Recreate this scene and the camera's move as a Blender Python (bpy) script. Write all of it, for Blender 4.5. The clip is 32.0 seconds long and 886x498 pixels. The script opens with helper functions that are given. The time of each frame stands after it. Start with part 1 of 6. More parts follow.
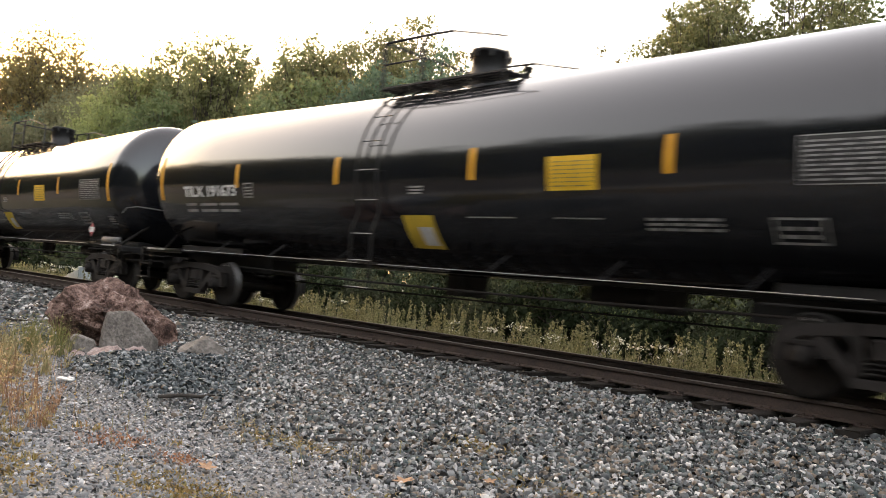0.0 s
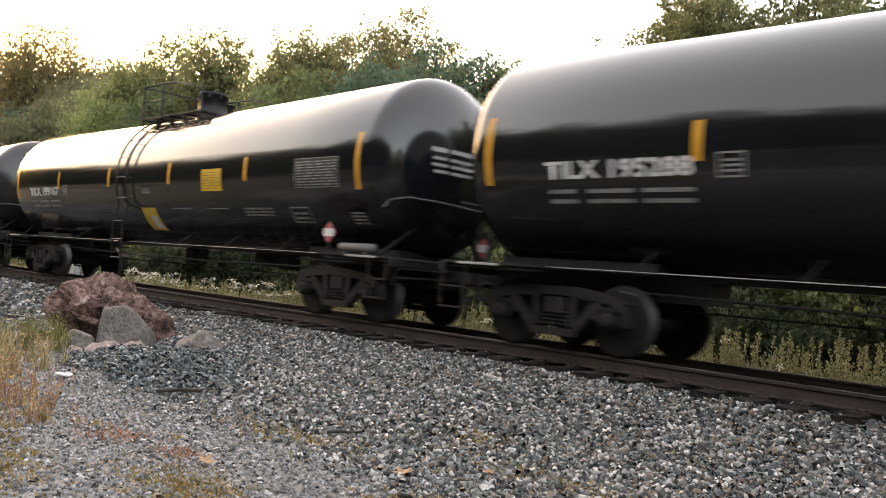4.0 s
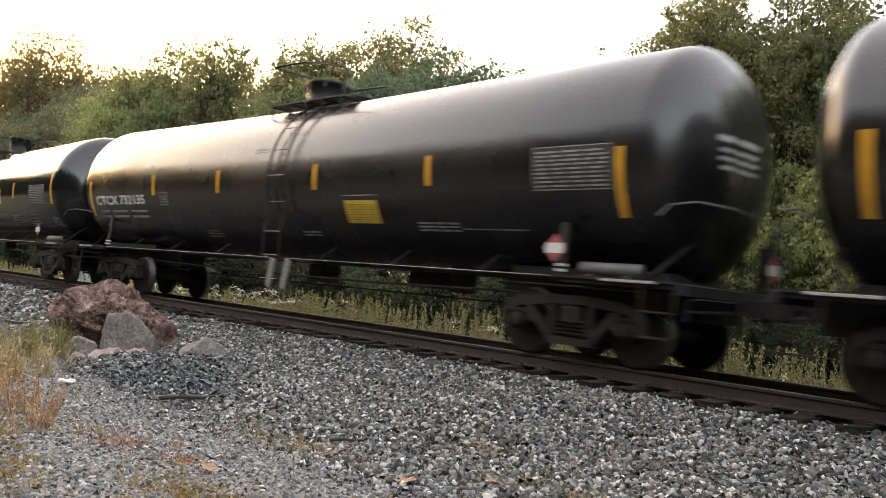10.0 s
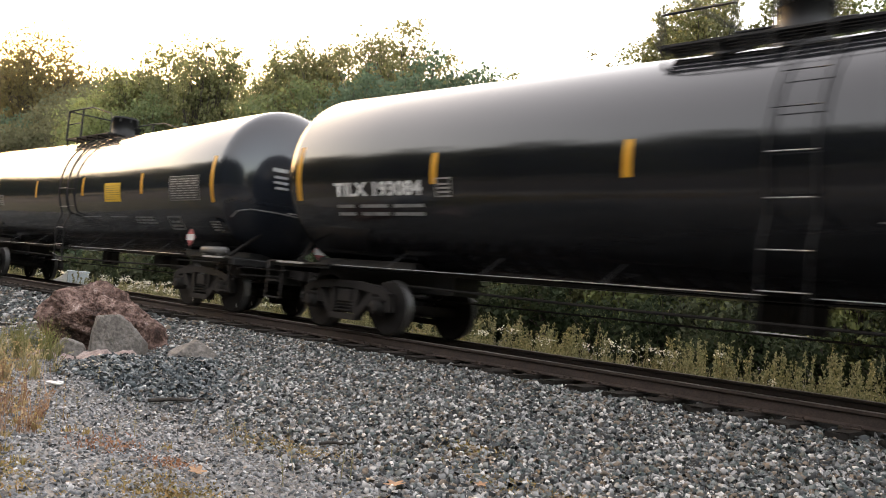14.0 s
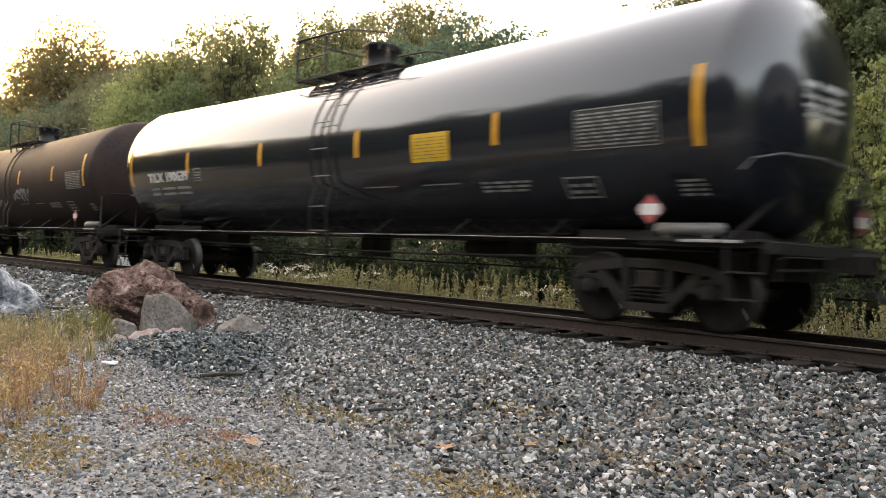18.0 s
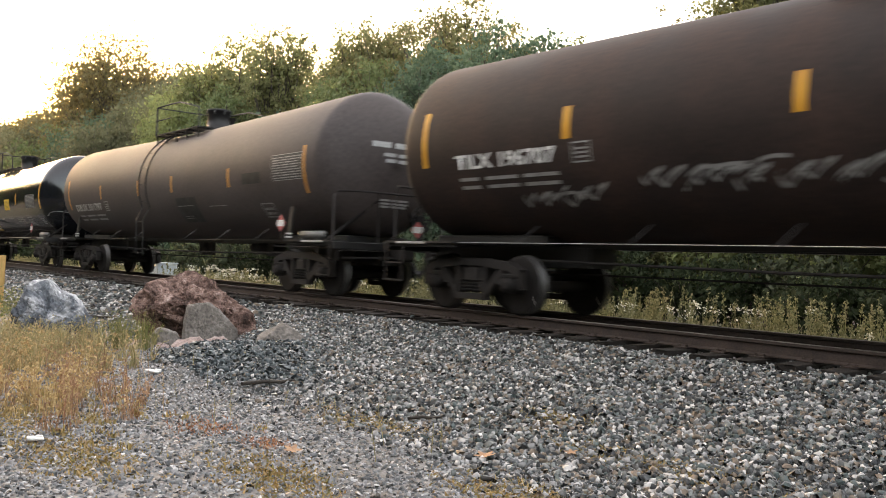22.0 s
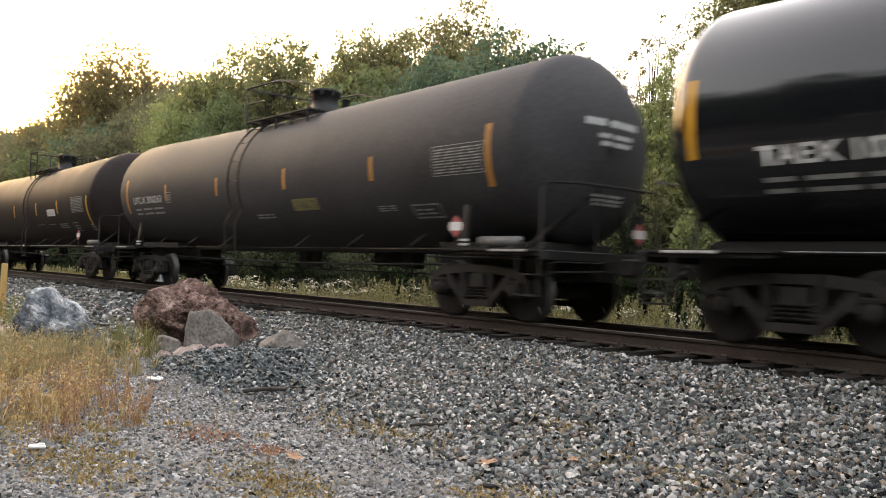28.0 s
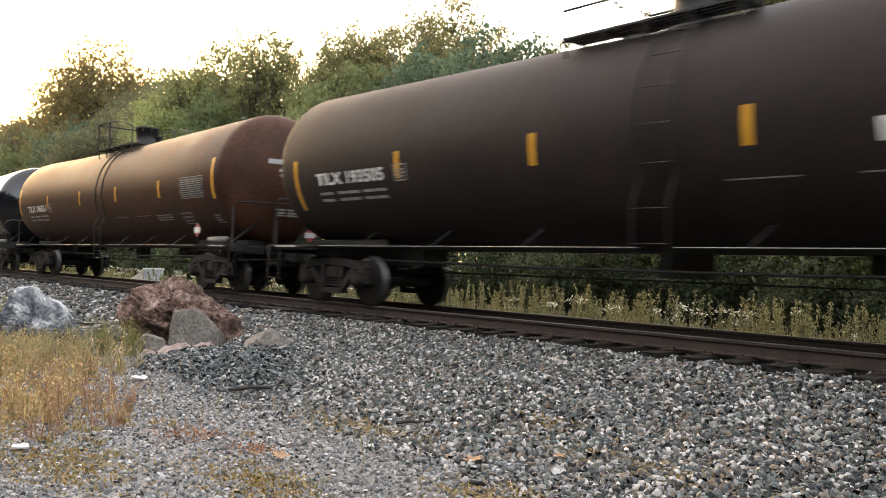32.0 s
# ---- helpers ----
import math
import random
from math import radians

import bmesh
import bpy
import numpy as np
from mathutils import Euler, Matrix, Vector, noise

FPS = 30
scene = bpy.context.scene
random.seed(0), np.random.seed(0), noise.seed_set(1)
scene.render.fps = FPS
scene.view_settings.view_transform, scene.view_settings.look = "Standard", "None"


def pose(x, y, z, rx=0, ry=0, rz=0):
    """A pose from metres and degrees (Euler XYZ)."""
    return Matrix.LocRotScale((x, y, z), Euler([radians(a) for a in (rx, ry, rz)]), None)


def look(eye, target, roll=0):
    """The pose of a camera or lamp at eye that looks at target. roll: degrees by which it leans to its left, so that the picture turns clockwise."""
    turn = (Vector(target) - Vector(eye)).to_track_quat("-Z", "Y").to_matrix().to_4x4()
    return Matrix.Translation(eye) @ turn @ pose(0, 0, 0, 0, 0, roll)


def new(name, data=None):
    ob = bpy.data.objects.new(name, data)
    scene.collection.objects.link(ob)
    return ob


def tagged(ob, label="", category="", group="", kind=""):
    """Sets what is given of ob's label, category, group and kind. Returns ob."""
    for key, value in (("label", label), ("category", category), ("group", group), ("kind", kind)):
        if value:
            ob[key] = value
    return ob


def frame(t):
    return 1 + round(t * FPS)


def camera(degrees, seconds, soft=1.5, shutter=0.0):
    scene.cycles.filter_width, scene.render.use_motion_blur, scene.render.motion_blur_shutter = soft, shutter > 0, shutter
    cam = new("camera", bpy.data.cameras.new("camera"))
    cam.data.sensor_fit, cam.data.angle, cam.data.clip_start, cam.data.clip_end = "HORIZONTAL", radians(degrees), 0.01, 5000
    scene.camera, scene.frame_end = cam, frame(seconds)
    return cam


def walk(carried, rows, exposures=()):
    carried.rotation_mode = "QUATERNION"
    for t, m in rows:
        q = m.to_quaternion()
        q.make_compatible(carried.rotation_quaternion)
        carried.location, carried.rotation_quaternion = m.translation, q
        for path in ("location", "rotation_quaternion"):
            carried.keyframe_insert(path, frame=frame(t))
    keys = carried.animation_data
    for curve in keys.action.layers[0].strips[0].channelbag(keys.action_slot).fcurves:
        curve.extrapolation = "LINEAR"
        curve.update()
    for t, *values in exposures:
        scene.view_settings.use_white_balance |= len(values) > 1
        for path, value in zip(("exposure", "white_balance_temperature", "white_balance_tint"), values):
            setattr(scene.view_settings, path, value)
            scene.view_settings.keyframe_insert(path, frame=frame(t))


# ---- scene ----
cam = camera(55.2, 32.0, soft=0.9, shutter=0.6)

# ---- plan: x along the track (trains run towards +x), y across it, z = 0 on the rail heads ----
EYE_Z = 0.772
TRACK_Y = 10.173
GAUGE = 0.7525
LOT_Z = -0.76

# seconds, pitch, roll, yaw of the held camera, which stays on one spot
VIEW = [
    (0, 2.82, -5.63, 45.34), (0.5, 2.69, -5.47, 45.37), (1, 2.79, -5.5, 45.33), (1.5, 2.85, -5.38, 45.29),
    (2, 2.7, -5.27, 45.27), (2.5, 2.42, -5.33, 45.27), (3, 2.16, -5.34, 45.31), (3.5, 2.18, -5.08, 45.24),
    (5.5, 2.67, -5.06, 45.04), (6, 2.89, -5.13, 45.2), (6.5, 2.96, -5.39, 45.39), (7, 2.85, -5.47, 45.51),
    (7.5, 2.93, -5.55, 45.48), (8, 3.15, -5.69, 45.46), (8.5, 3.1, -5.8, 45.53), (9, 2.89, -5.63, 45.6),
    (9.5, 2.81, -5.49, 45.54), (10, 2.78, -5.22, 45.37), (10.5, 2.8, -5.24, 45.24), (11, 2.87, -5.47, 45.09),
    (11.5, 3.02, -5.68, 45.08), (12, 3.22, -5.99, 45.29), (12.5, 3.35, -6.01, 45.23), (13, 3.31, -5.83, 45),
    (13.5, 3.25, -5.78, 44.84), (14, 3.08, -5.54, 44.73), (14.5, 2.87, -4.16, 44.69), (16.5, 1.23, -2.85, 46.15),
    (17, 0.91, -2.59, 46.91), (17.5, 0.61, -2.45, 47.32), (18, 0.48, -2.62, 47.47), (18.5, 0.57, -2.65, 47.55),
    (19, 0.58, -2.49, 47.81), (19.5, 0.48, -2.45, 48.46), (20, 0.6, -2.68, 49.19), (20.5, 0.73, -2.73, 49.64),
    (21, 0.87, -2.62, 49.83), (21.5, 0.95, -2.32, 49.91), (22, 0.89, -2.26, 50.04), (22.5, 1.07, -2.5, 50.22),
    (23, 1.51, -2.68, 50.41), (23.5, 1.79, -2.62, 50.58), (24, 1.66, -2.48, 50.66), (24.5, 1.47, -2.37, 50.7),
    (25, 1.38, -2.14, 50.6), (25.5, 1.37, -2.09, 50.44), (27.5, 1.72, -2.19, 50.1), (28, 1.34, -2.09, 50.15),
    (28.5, 1.17, -1.95, 50.14), (29, 1.02, -1.84, 50.06), (29.5, 0.83, -1.8, 50.05), (30, 0.77, -1.8, 49.88),
    (30.5, 0.87, -1.88, 49.7), (31, 1.13, -1.99, 49.57), (31.5, 1.2, -1.99, 49.38), (32, 1.19, -1.88, 49.19),
]
# the phone's automatic exposure drifts with the brightness of the passing cars
EXPOSURE = [(0, 2.83, 7250, 14), (14.5, 2.84, 7250, 14), (17, 2.90, 7250, 14), (18, 2.92, 7250, 13), (19, 3.03, 7250, 13), (20, 3.07, 7250, 13), (21, 2.97, 7250, 13), (24, 2.97, 7250, 13),
            (25, 2.92, 7250, 13), (28, 2.84, 7250, 13), (29, 2.90, 7250, 13), (30, 3.07, 7250, 13), (31, 3.03, 7250, 13), (32, 3.00, 7250, 13)]
walk(cam, [(t, pose(0, 0, EYE_Z, 90 + p, r, y)) for t, p, r, y in VIEW], exposures=EXPOSURE)

# the distance that the train has gone at each whole second
GONE = [-0.07, 7.35, 14.29, 21.74, 28.75, 35.9, 42.97, 49.95, 57.38, 64.3, 71.64, 78.69, 85.62, 92.95, 99.88, 107.2, 114.42,
        121.66, 129.04, 136.08, 143.56, 150.68, 158.27, 165.67, 172.72, 180.33, 187.68, 195.1, 202.36, 209.85, 217.16, 224.31, 231.93]

# ---- light: low sun behind the trees down the line, bright evening sky ----
SUN_AZ, SUN_EL = radians(-79.0), radians(5.0)
world = bpy.data.worlds.new("evening_sky")
scene.world = world
world.use_nodes = True
wn = world.node_tree.nodes
sky = wn.new("ShaderNodeTexSky")
sky.sky_type = 'NISHITA'
sky.sun_disc = False
sky.sun_elevation = SUN_EL
sky.sun_rotation = SUN_AZ
sky.air_density, sky.dust_density, sky.ozone_density = 1.0, 3.5, 1.0
wn["Background"].inputs["Strength"].default_value = 0.15
haze = wn.new("ShaderNodeMix")      # thin high cloud that whitens the whole sky
haze.data_type, haze.blend_type = 'RGBA', 'ADD'
haze.inputs[0].default_value = 1.0
haze.inputs[7].default_value = (1.27, 1.18, 1.175, 1)
world.node_tree.links.new(sky.outputs[0], haze.inputs[6])
world.node_tree.links.new(haze.outputs[2], wn["Background"].inputs["Color"])
sun = new("sun", bpy.data.lights.new("sun", 'SUN'))
sun.data.energy, sun.data.angle, sun.data.color = 0.88, radians(0.6), (1.0, 0.72, 0.45)
sd = Vector((math.sin(SUN_AZ) * math.cos(SUN_EL), math.cos(SUN_AZ) * math.cos(SUN_EL), math.sin(SUN_EL)))
sun.matrix_world = look(sd * 100, (0, 0, 0))


# ---- materials ----
def mat(name, low, high, scale=8.0, rough=(0.5, 0.7), bump=0.0, metal=0.0, fine=60.0, coat=0.0, source="Object", specular=0.5, mid=None, stretch=None, gloss_fade=None):
    """Two-scale noise between two colours, with its own roughness and relief."""
    m = bpy.data.materials.new(name)
    m.use_nodes = True
    n, ln = m.node_tree.nodes, m.node_tree.links
    b = n["Principled BSDF"]
    tc = n.new("ShaderNodeTexCoord")
    co = tc.outputs[source]
    if stretch:
        mp = n.new("ShaderNodeMapping")
        mp.inputs["Scale"].default_value = stretch
        ln.new(co, mp.inputs["Vector"])
        co = mp.outputs[0]
    a, c = n.new("ShaderNodeTexNoise"), n.new("ShaderNodeTexNoise")
    a.inputs["Scale"].default_value, c.inputs["Scale"].default_value = scale, fine
    a.inputs["Detail"].default_value = c.inputs["Detail"].default_value = 6
    ln.new(co, a.inputs["Vector"]), ln.new(co, c.inputs["Vector"])
    mixf = n.new("ShaderNodeMath")
    mixf.operation = 'MULTIPLY_ADD'
    mixf.inputs[1].default_value = 0.45
    ln.new(c.outputs["Fac"], mixf.inputs[0])
    sc = n.new("ShaderNodeMath")
    sc.operation = 'MULTIPLY'
    sc.inputs[1].default_value = 0.6
    ln.new(a.outputs["Fac"], sc.inputs[0])
    ln.new(sc.outputs[0], mixf.inputs[2])
    r = n.new("ShaderNodeValToRGB")
    r.color_ramp.elements[0].position, r.color_ramp.elements[1].position = 0.36, 0.66
    r.color_ramp.elements[0].color, r.color_ramp.elements[1].color = (*low, 1), (*high, 1)
    if mid:
        e = r.color_ramp.elements.new(0.5)
        e.color = (*mid, 1)
    ln.new(mixf.outputs[0], r.inputs[0])
    ln.new(r.outputs[0], b.inputs["Base Color"])
    mr = n.new("ShaderNodeMapRange")
    mr.inputs["From Min"].default_value, mr.inputs["From Max"].default_value = 0.3, 0.7
    mr.inputs["To Min"].default_value, mr.inputs["To Max"].default_value = rough
    ln.new(a.outputs["Fac"], mr.inputs["Value"])
    ln.new(mr.outputs[0], b.inputs["Roughness"])
    b.inputs["Metallic"].default_value = metal
    b.inputs["Specular IOR Level"].default_value = specular
    b.inputs["Coat Weight"].default_value = coat
    b.inputs["Coat Roughness"].default_value = 0.12
    if gloss_fade:      # coat and specular weaken below a ragged line
        sx, gr = n.new("ShaderNodeSeparateXYZ"), n.new("ShaderNodeMapRange")
        wob = n.new("ShaderNodeMath")
        wob.operation = 'MULTIPLY_ADD'
        wob.inputs[1].default_value = 0.5
        ln.new(tc.outputs["Object"], sx.inputs[0])
        ln.new(a.outputs["Fac"], wob.inputs[0])
        ln.new(sx.outputs["Z"], wob.inputs[2])
        gr.inputs["From Min"].default_value, gr.inputs["From Max"].default_value = gloss_fade
        ln.new(wob.outputs[0], gr.inputs["Value"])
        for socket, low_value, high_value in (("Coat Weight", 0.03, coat), ("Specular IOR Level", 0.14, specular)):
            sc2 = n.new("ShaderNodeMapRange")
            sc2.inputs["To Min"].default_value, sc2.inputs["To Max"].default_value = low_value, high_value
            ln.new(gr.outputs[0], sc2.inputs["Value"])
            ln.new(sc2.outputs[0], b.inputs[socket])
    if bump:
        bp = n.new("ShaderNodeBump")
        bp.inputs["Strength"].default_value, bp.inputs["Distance"].default_value = bump, 0.02
        ln.new(mixf.outputs[0], bp.inputs["Height"])
        ln.new(bp.outputs[0], b.inputs["Normal"])
    return m


def island_mat(name, colours, rough=0.8, through_light=0.0, specular=0.3, noise_scale=0.0, bump=0.0):
    """Each separate piece of the mesh takes its own colour from a row of colours."""
    m = bpy.data.materials.new(name)
    m.use_nodes = True
    n, ln = m.node_tree.nodes, m.node_tree.links
    b = n["Principled BSDF"]
    g = n.new("ShaderNodeNewGeometry")
    r = n.new("ShaderNodeValToRGB")
    r.color_ramp.interpolation = 'CONSTANT' if len(colours) > 4 else 'LINEAR'
    while len(r.color_ramp.elements) < len(colours):
        r.color_ramp.elements.new(0.5)
    for i, col in enumerate(colours):
        r.color_ramp.elements[i].position = i / len(colours) if len(colours) > 4 else i / (len(colours) - 1)
        r.color_ramp.elements[i].color = (*col, 1)
    ln.new(g.outputs["Random Per Island"], r.inputs[0])
    out = r.outputs[0]
    if noise_scale:
        tc, tn = n.new("ShaderNodeTexCoord"), n.new("ShaderNodeTexNoise")
        tn.inputs["Scale"].default_value, tn.inputs["Detail"].default_value = noise_scale, 5
        ln.new(tc.outputs["Object"], tn.inputs["Vector"])
        mx = n.new("ShaderNodeMix")
        mx.data_type, mx.blend_type = 'RGBA', 'MULTIPLY'
        mx.inputs[0].default_value = 0.7
        cr = n.new("ShaderNodeValToRGB")
        cr.color_ramp.elements[0].position, cr.color_ramp.elements[1].position = 0.3, 0.65
        cr.color_ramp.elements[0].color, cr.color_ramp.elements[1].color = (0.45, 0.45, 0.45, 1), (1.1, 1.1, 1.1, 1)
        ln.new(tn.outputs["Fac"], cr.inputs[0])
        ln.new(out, mx.inputs[6])
        ln.new(cr.outputs[0], mx.inputs[7])
        out = mx.outputs[2]
        if bump:
            bp = n.new("ShaderNodeBump")
            bp.inputs["Strength"].default_value, bp.inputs["Distance"].default_value = bump, 0.01
            ln.new(tn.outputs["Fac"], bp.inputs["Height"])
            ln.new(bp.outputs[0], b.inputs["Normal"])
    ln.new(out, b.inputs["Base Color"])
    b.inputs["Roughness"].default_value = rough
    b.inputs["Specular IOR Level"].default_value = specular
    if through_light:
        tr, mx = n.new("ShaderNodeBsdfTranslucent"), n.new("ShaderNodeMixShader")
        hs = n.new("ShaderNodeHueSaturation")
        hs.inputs["Hue"].default_value, hs.inputs["Value"].default_value, hs.inputs["Saturation"].default_value = 0.485, 1.7, 1.15
        ln.new(out, hs.inputs["Color"])
        ln.new(hs.outputs[0], tr.inputs["Color"])
        mx.inputs[0].default_value = through_light
        ln.new(b.outputs[0], mx.inputs[1])
        ln.new(tr.outputs[0], mx.inputs[2])
        ln.new(mx.outputs[0], n["Material Output"].inputs["Surface"])
    return m


M_GLOSS = mat("gloss_black_paint", (0.0070, 0.0078, 0.0100), (0.0110, 0.0120, 0.0145), 0.7, (0.10, 0.15), fine=25, coat=0.5, specular=0.5, gloss_fade=(1.7, 2.7))
M_BLUEGLOSS = mat("blue_black_gloss_paint", (0.013, 0.0155, 0.0205), (0.0195, 0.0225, 0.0285), 0.7, (0.10, 0.15), fine=25, coat=0.75, specular=0.5, gloss_fade=(1.7, 2.7))
M_NEWGLOSS = mat("new_black_paint", (0.0065, 0.0075, 0.010), (0.011, 0.012, 0.0145), 0.6, (0.08, 0.14), fine=25, coat=0.35, specular=0.45, gloss_fade=(1.6, 2.6))
M_SATIN = mat("satin_black_paint", (0.0082, 0.0080, 0.0084), (0.0135, 0.0128, 0.0128), 0.8, (0.22, 0.32), fine=20, coat=0.25, specular=0.6, gloss_fade=(1.7, 2.7))
M_RUST = mat("weathered_brown_black_paint", (0.0195, 0.0145, 0.0138), (0.050, 0.031, 0.0255), 1.1, (0.60, 0.74), fine=18, mid=(0.029, 0.0205, 0.0185), specular=0.18)
M_ORANGERUST = mat("rust_stained_brown_paint", (0.034, 0.015, 0.009), (0.090, 0.040, 0.024), 1.0, (0.48, 0.62), fine=18, mid=(0.050, 0.023, 0.014), specular=0.16)
M_BROWNBLACK = mat("weathered_black_paint", (0.0165, 0.0138, 0.0138), (0.034, 0.025, 0.023), 1.0, (0.55, 0.66), fine=18, specular=0.13)
M_WARM = mat("faded_warm_grey_paint", (0.0468, 0.0384, 0.0364), (0.0832, 0.0683, 0.0644), 0.9, (0.54, 0.66), fine=15, specular=0.26)
M_MATTE = mat("dusty_matte_grey_black_paint", (0.034, 0.0325, 0.0345), (0.064, 0.061, 0.0630), 0.9, (0.58, 0.70), fine=15, specular=0.2)
M_STEEL = mat("dirty_dark_cast_steel", (0.016, 0.0145, 0.014), (0.034, 0.030, 0.0285), 9, (0.55, 0.8), 0.25, fine=70, specular=0.2)
M_WHEEL = mat("wheel_steel", (0.014, 0.0125, 0.012), (0.028, 0.025, 0.0235), 6, (0.7, 0.85), 0.1, fine=40, specular=0.15)
M_TREAD = mat("polished_tread_steel", (0.055, 0.053, 0.051), (0.11, 0.107, 0.104), 12, (0.35, 0.5), metal=0.7)
M_FRAME = mat("black_painted_steel_frame", (0.009, 0.009, 0.0095), (0.021, 0.020, 0.020), 5, (0.45, 0.65), fine=40, specular=0.35)
# pale steel; on rails, platform edges and wheels it paints in sky brightness
M_PALE = mat("worn_skylit_pale_steel", (0.22, 0.21, 0.20), (0.5, 0.48, 0.46), 14, (0.35, 0.6), fine=80)
M_WORNLIT = mat("worn_skylit_grey_steel", (0.07, 0.068, 0.066), (0.20, 0.195, 0.19), 14, (0.4, 0.6), fine=80)
M_ORANGE = mat("amber_reflective_tape", (0.62, 0.27, 0.015), (0.80, 0.40, 0.03), 5, (0.35, 0.5), fine=90)
M_DULLORANGE = mat("faded_amber_tape", (0.36, 0.14, 0.02), (0.55, 0.25, 0.04), 6, (0.5, 0.65), fine=60)
M_YELLOW = mat("yellow_sign_paint", (0.66, 0.38, 0.02), (0.76, 0.46, 0.03), 5, (0.4, 0.55), fine=60)
M_FADEYELLOW = mat("dusty_yellow_sign_paint", (0.54, 0.37, 0.03), (0.70, 0.49, 0.05), 6, (0.5, 0.65), fine=40)
M_DIMYELLOW = mat("grimy_yellow_sign_paint", (0.13, 0.115, 0.045), (0.27, 0.24, 0.09), 7, (0.6, 0.75), fine=30)
M_WHITE = mat("white_stencil_paint", (0.55, 0.55, 0.54), (0.78, 0.78, 0.76), 9, (0.5, 0.7), fine=60)
M_GREYSTENCIL = mat("dim_grey_stencil_paint", (0.16, 0.16, 0.16), (0.34, 0.34, 0.33), 9, (0.5, 0.7), fine=50)
M_FADEWHITE = mat("faded_white_stencil_paint", (0.28, 0.28, 0.275), (0.50, 0.50, 0.48), 9, (0.5, 0.7), fine=50)
M_INK = mat("black_sign_lettering", (0.01, 0.01, 0.01), (0.03, 0.03, 0.03), 9, (0.5, 0.7))
M_RED = mat("red_sign_paint", (0.36, 0.075, 0.08), (0.48, 0.12, 0.12), 6, (0.35, 0.5), fine=60)
M_RAIL = mat("rusty_rail_steel", (0.018, 0.012, 0.010), (0.060, 0.041, 0.033), 5, (0.6, 0.85), 0.2, fine=60)
M_RAILTOP = mat("worn_rail_head", (0.06, 0.05, 0.045), (0.20, 0.18, 0.165), 7, (0.35, 0.55), metal=0.5, stretch=(0.2, 3, 3))
M_TIE = mat("creosoted_tie_wood", (0.007, 0.006, 0.005), (0.030, 0.023, 0.018), 5, (0.75, 0.95), 0.5, fine=45, stretch=(3, 0.6, 3))


# ---- mesh helpers ----
def finish(bm, name, *materials, smooth=False):
    me = bpy.data.meshes.new(name)
    bm.normal_update()
    if smooth:
        for f in bm.faces:
            f.smooth = True
    bm.to_mesh(me)
    bm.free()
    for m in materials:
        me.materials.append(m)
    return me


def raw_mesh(name, verts, faces, material, mats=None, smooth=False):
    """A mesh from numpy arrays; faces all with the same number of corners."""
    me = bpy.data.meshes.new(name)
    nv, nf, k = len(verts), len(faces), faces.shape[1]
    me.vertices.add(nv)
    me.vertices.foreach_set("co", np.asarray(verts, np.float32).ravel())
    me.loops.add(nf * k)
    me.loops.foreach_set("vertex_index", np.asarray(faces, np.int32).ravel())
    me.polygons.add(nf)
    me.polygons.foreach_set("loop_start", np.arange(0, nf * k, k, dtype=np.int32))
    for m in ([material] if not isinstance(material, (list, tuple)) else material):
        me.materials.append(m)
    if mats is not None:
        me.polygons.foreach_set("material_index", np.asarray(mats, np.int32))
    if smooth:
        me.polygons.foreach_set("use_smooth", np.ones(nf, bool))
    me.update(calc_edges=True)
    me.validate()
    return me


def part(name, me, parent, label="", m=None):
    ob = new(name, me)
    ob.parent = parent
    if m is not None:
        ob.matrix_basis = m
    if label:
        ob["label"] = label
    return ob


def box(bm, cx, cy, cz, sx, sy, sz, m=None, bevel=0.0, mi=0):
    r = bmesh.ops.create_cube(bm, size=1.0)
    vs = r["verts"]
    bmesh.ops.scale(bm, verts=vs, vec=(sx, sy, sz))
    if bevel:
        es = list({e for v in vs for e in v.link_edges})
        q = bmesh.ops.bevel(bm, geom=es, offset=bevel, segments=1, affect='EDGES')
        vs = list({v for f in q["faces"] for v in f.verts} | {v for v in vs if v.is_valid})
    if m is not None:
        bmesh.ops.transform(bm, matrix=m, verts=vs)
    bmesh.ops.translate(bm, verts=vs, vec=(cx, cy, cz))
    if mi:
        for f in {f for v in vs for f in v.link_faces}:
            f.material_index = mi
    return vs


def beam(bm, p, q, w, h, mi=0):
    """A bar of rectangular section from p to q (w across in y, h in the other way)."""
    p, q = Vector(p), Vector(q)
    d = q - p
    x = d.normalized()
    up = Vector((0, 1, 0)) if abs(x.y) < 0.9 else Vector((0, 0, 1))
    z = x.cross(up).normalized()
    y = z.cross(x)
    m = Matrix((x, y, z)).transposed().to_4x4()
    c = (p + q) / 2
    return box(bm, c.x, c.y, c.z, d.length, w, h, m, 0.0, mi)


def tube(bm, pts, r, seg=8, mi=0, taper=None, caps=True):
    pts = [Vector(p) for p in pts]
    rings = []
    for i, p in enumerate(pts):
        d = (pts[min(i + 1, len(pts) - 1)] - pts[max(i - 1, 0)]).normalized()
        a = Vector((0, 0, 1)) if abs(d.z) < 0.9 else Vector((1, 0, 0))
        u = d.cross(a).normalized()
        v = d.cross(u)
        rr = taper[i] if taper else r
        rings.append([bm.verts.new(p + rr * (math.cos(k * math.tau / seg) * u + math.sin(k * math.tau / seg) * v)) for k in range(seg)])
    for a, b in zip(rings, rings[1:]):
        for k in range(seg):
            f = bm.faces.new((a[k], a[(k + 1) % seg], b[(k + 1) % seg], b[k]))
            f.material_index = mi
            f.smooth = True
    if caps:
        bm.faces.new(rings[0]).material_index = mi
        bm.faces.new(rings[-1][::-1]).material_index = mi


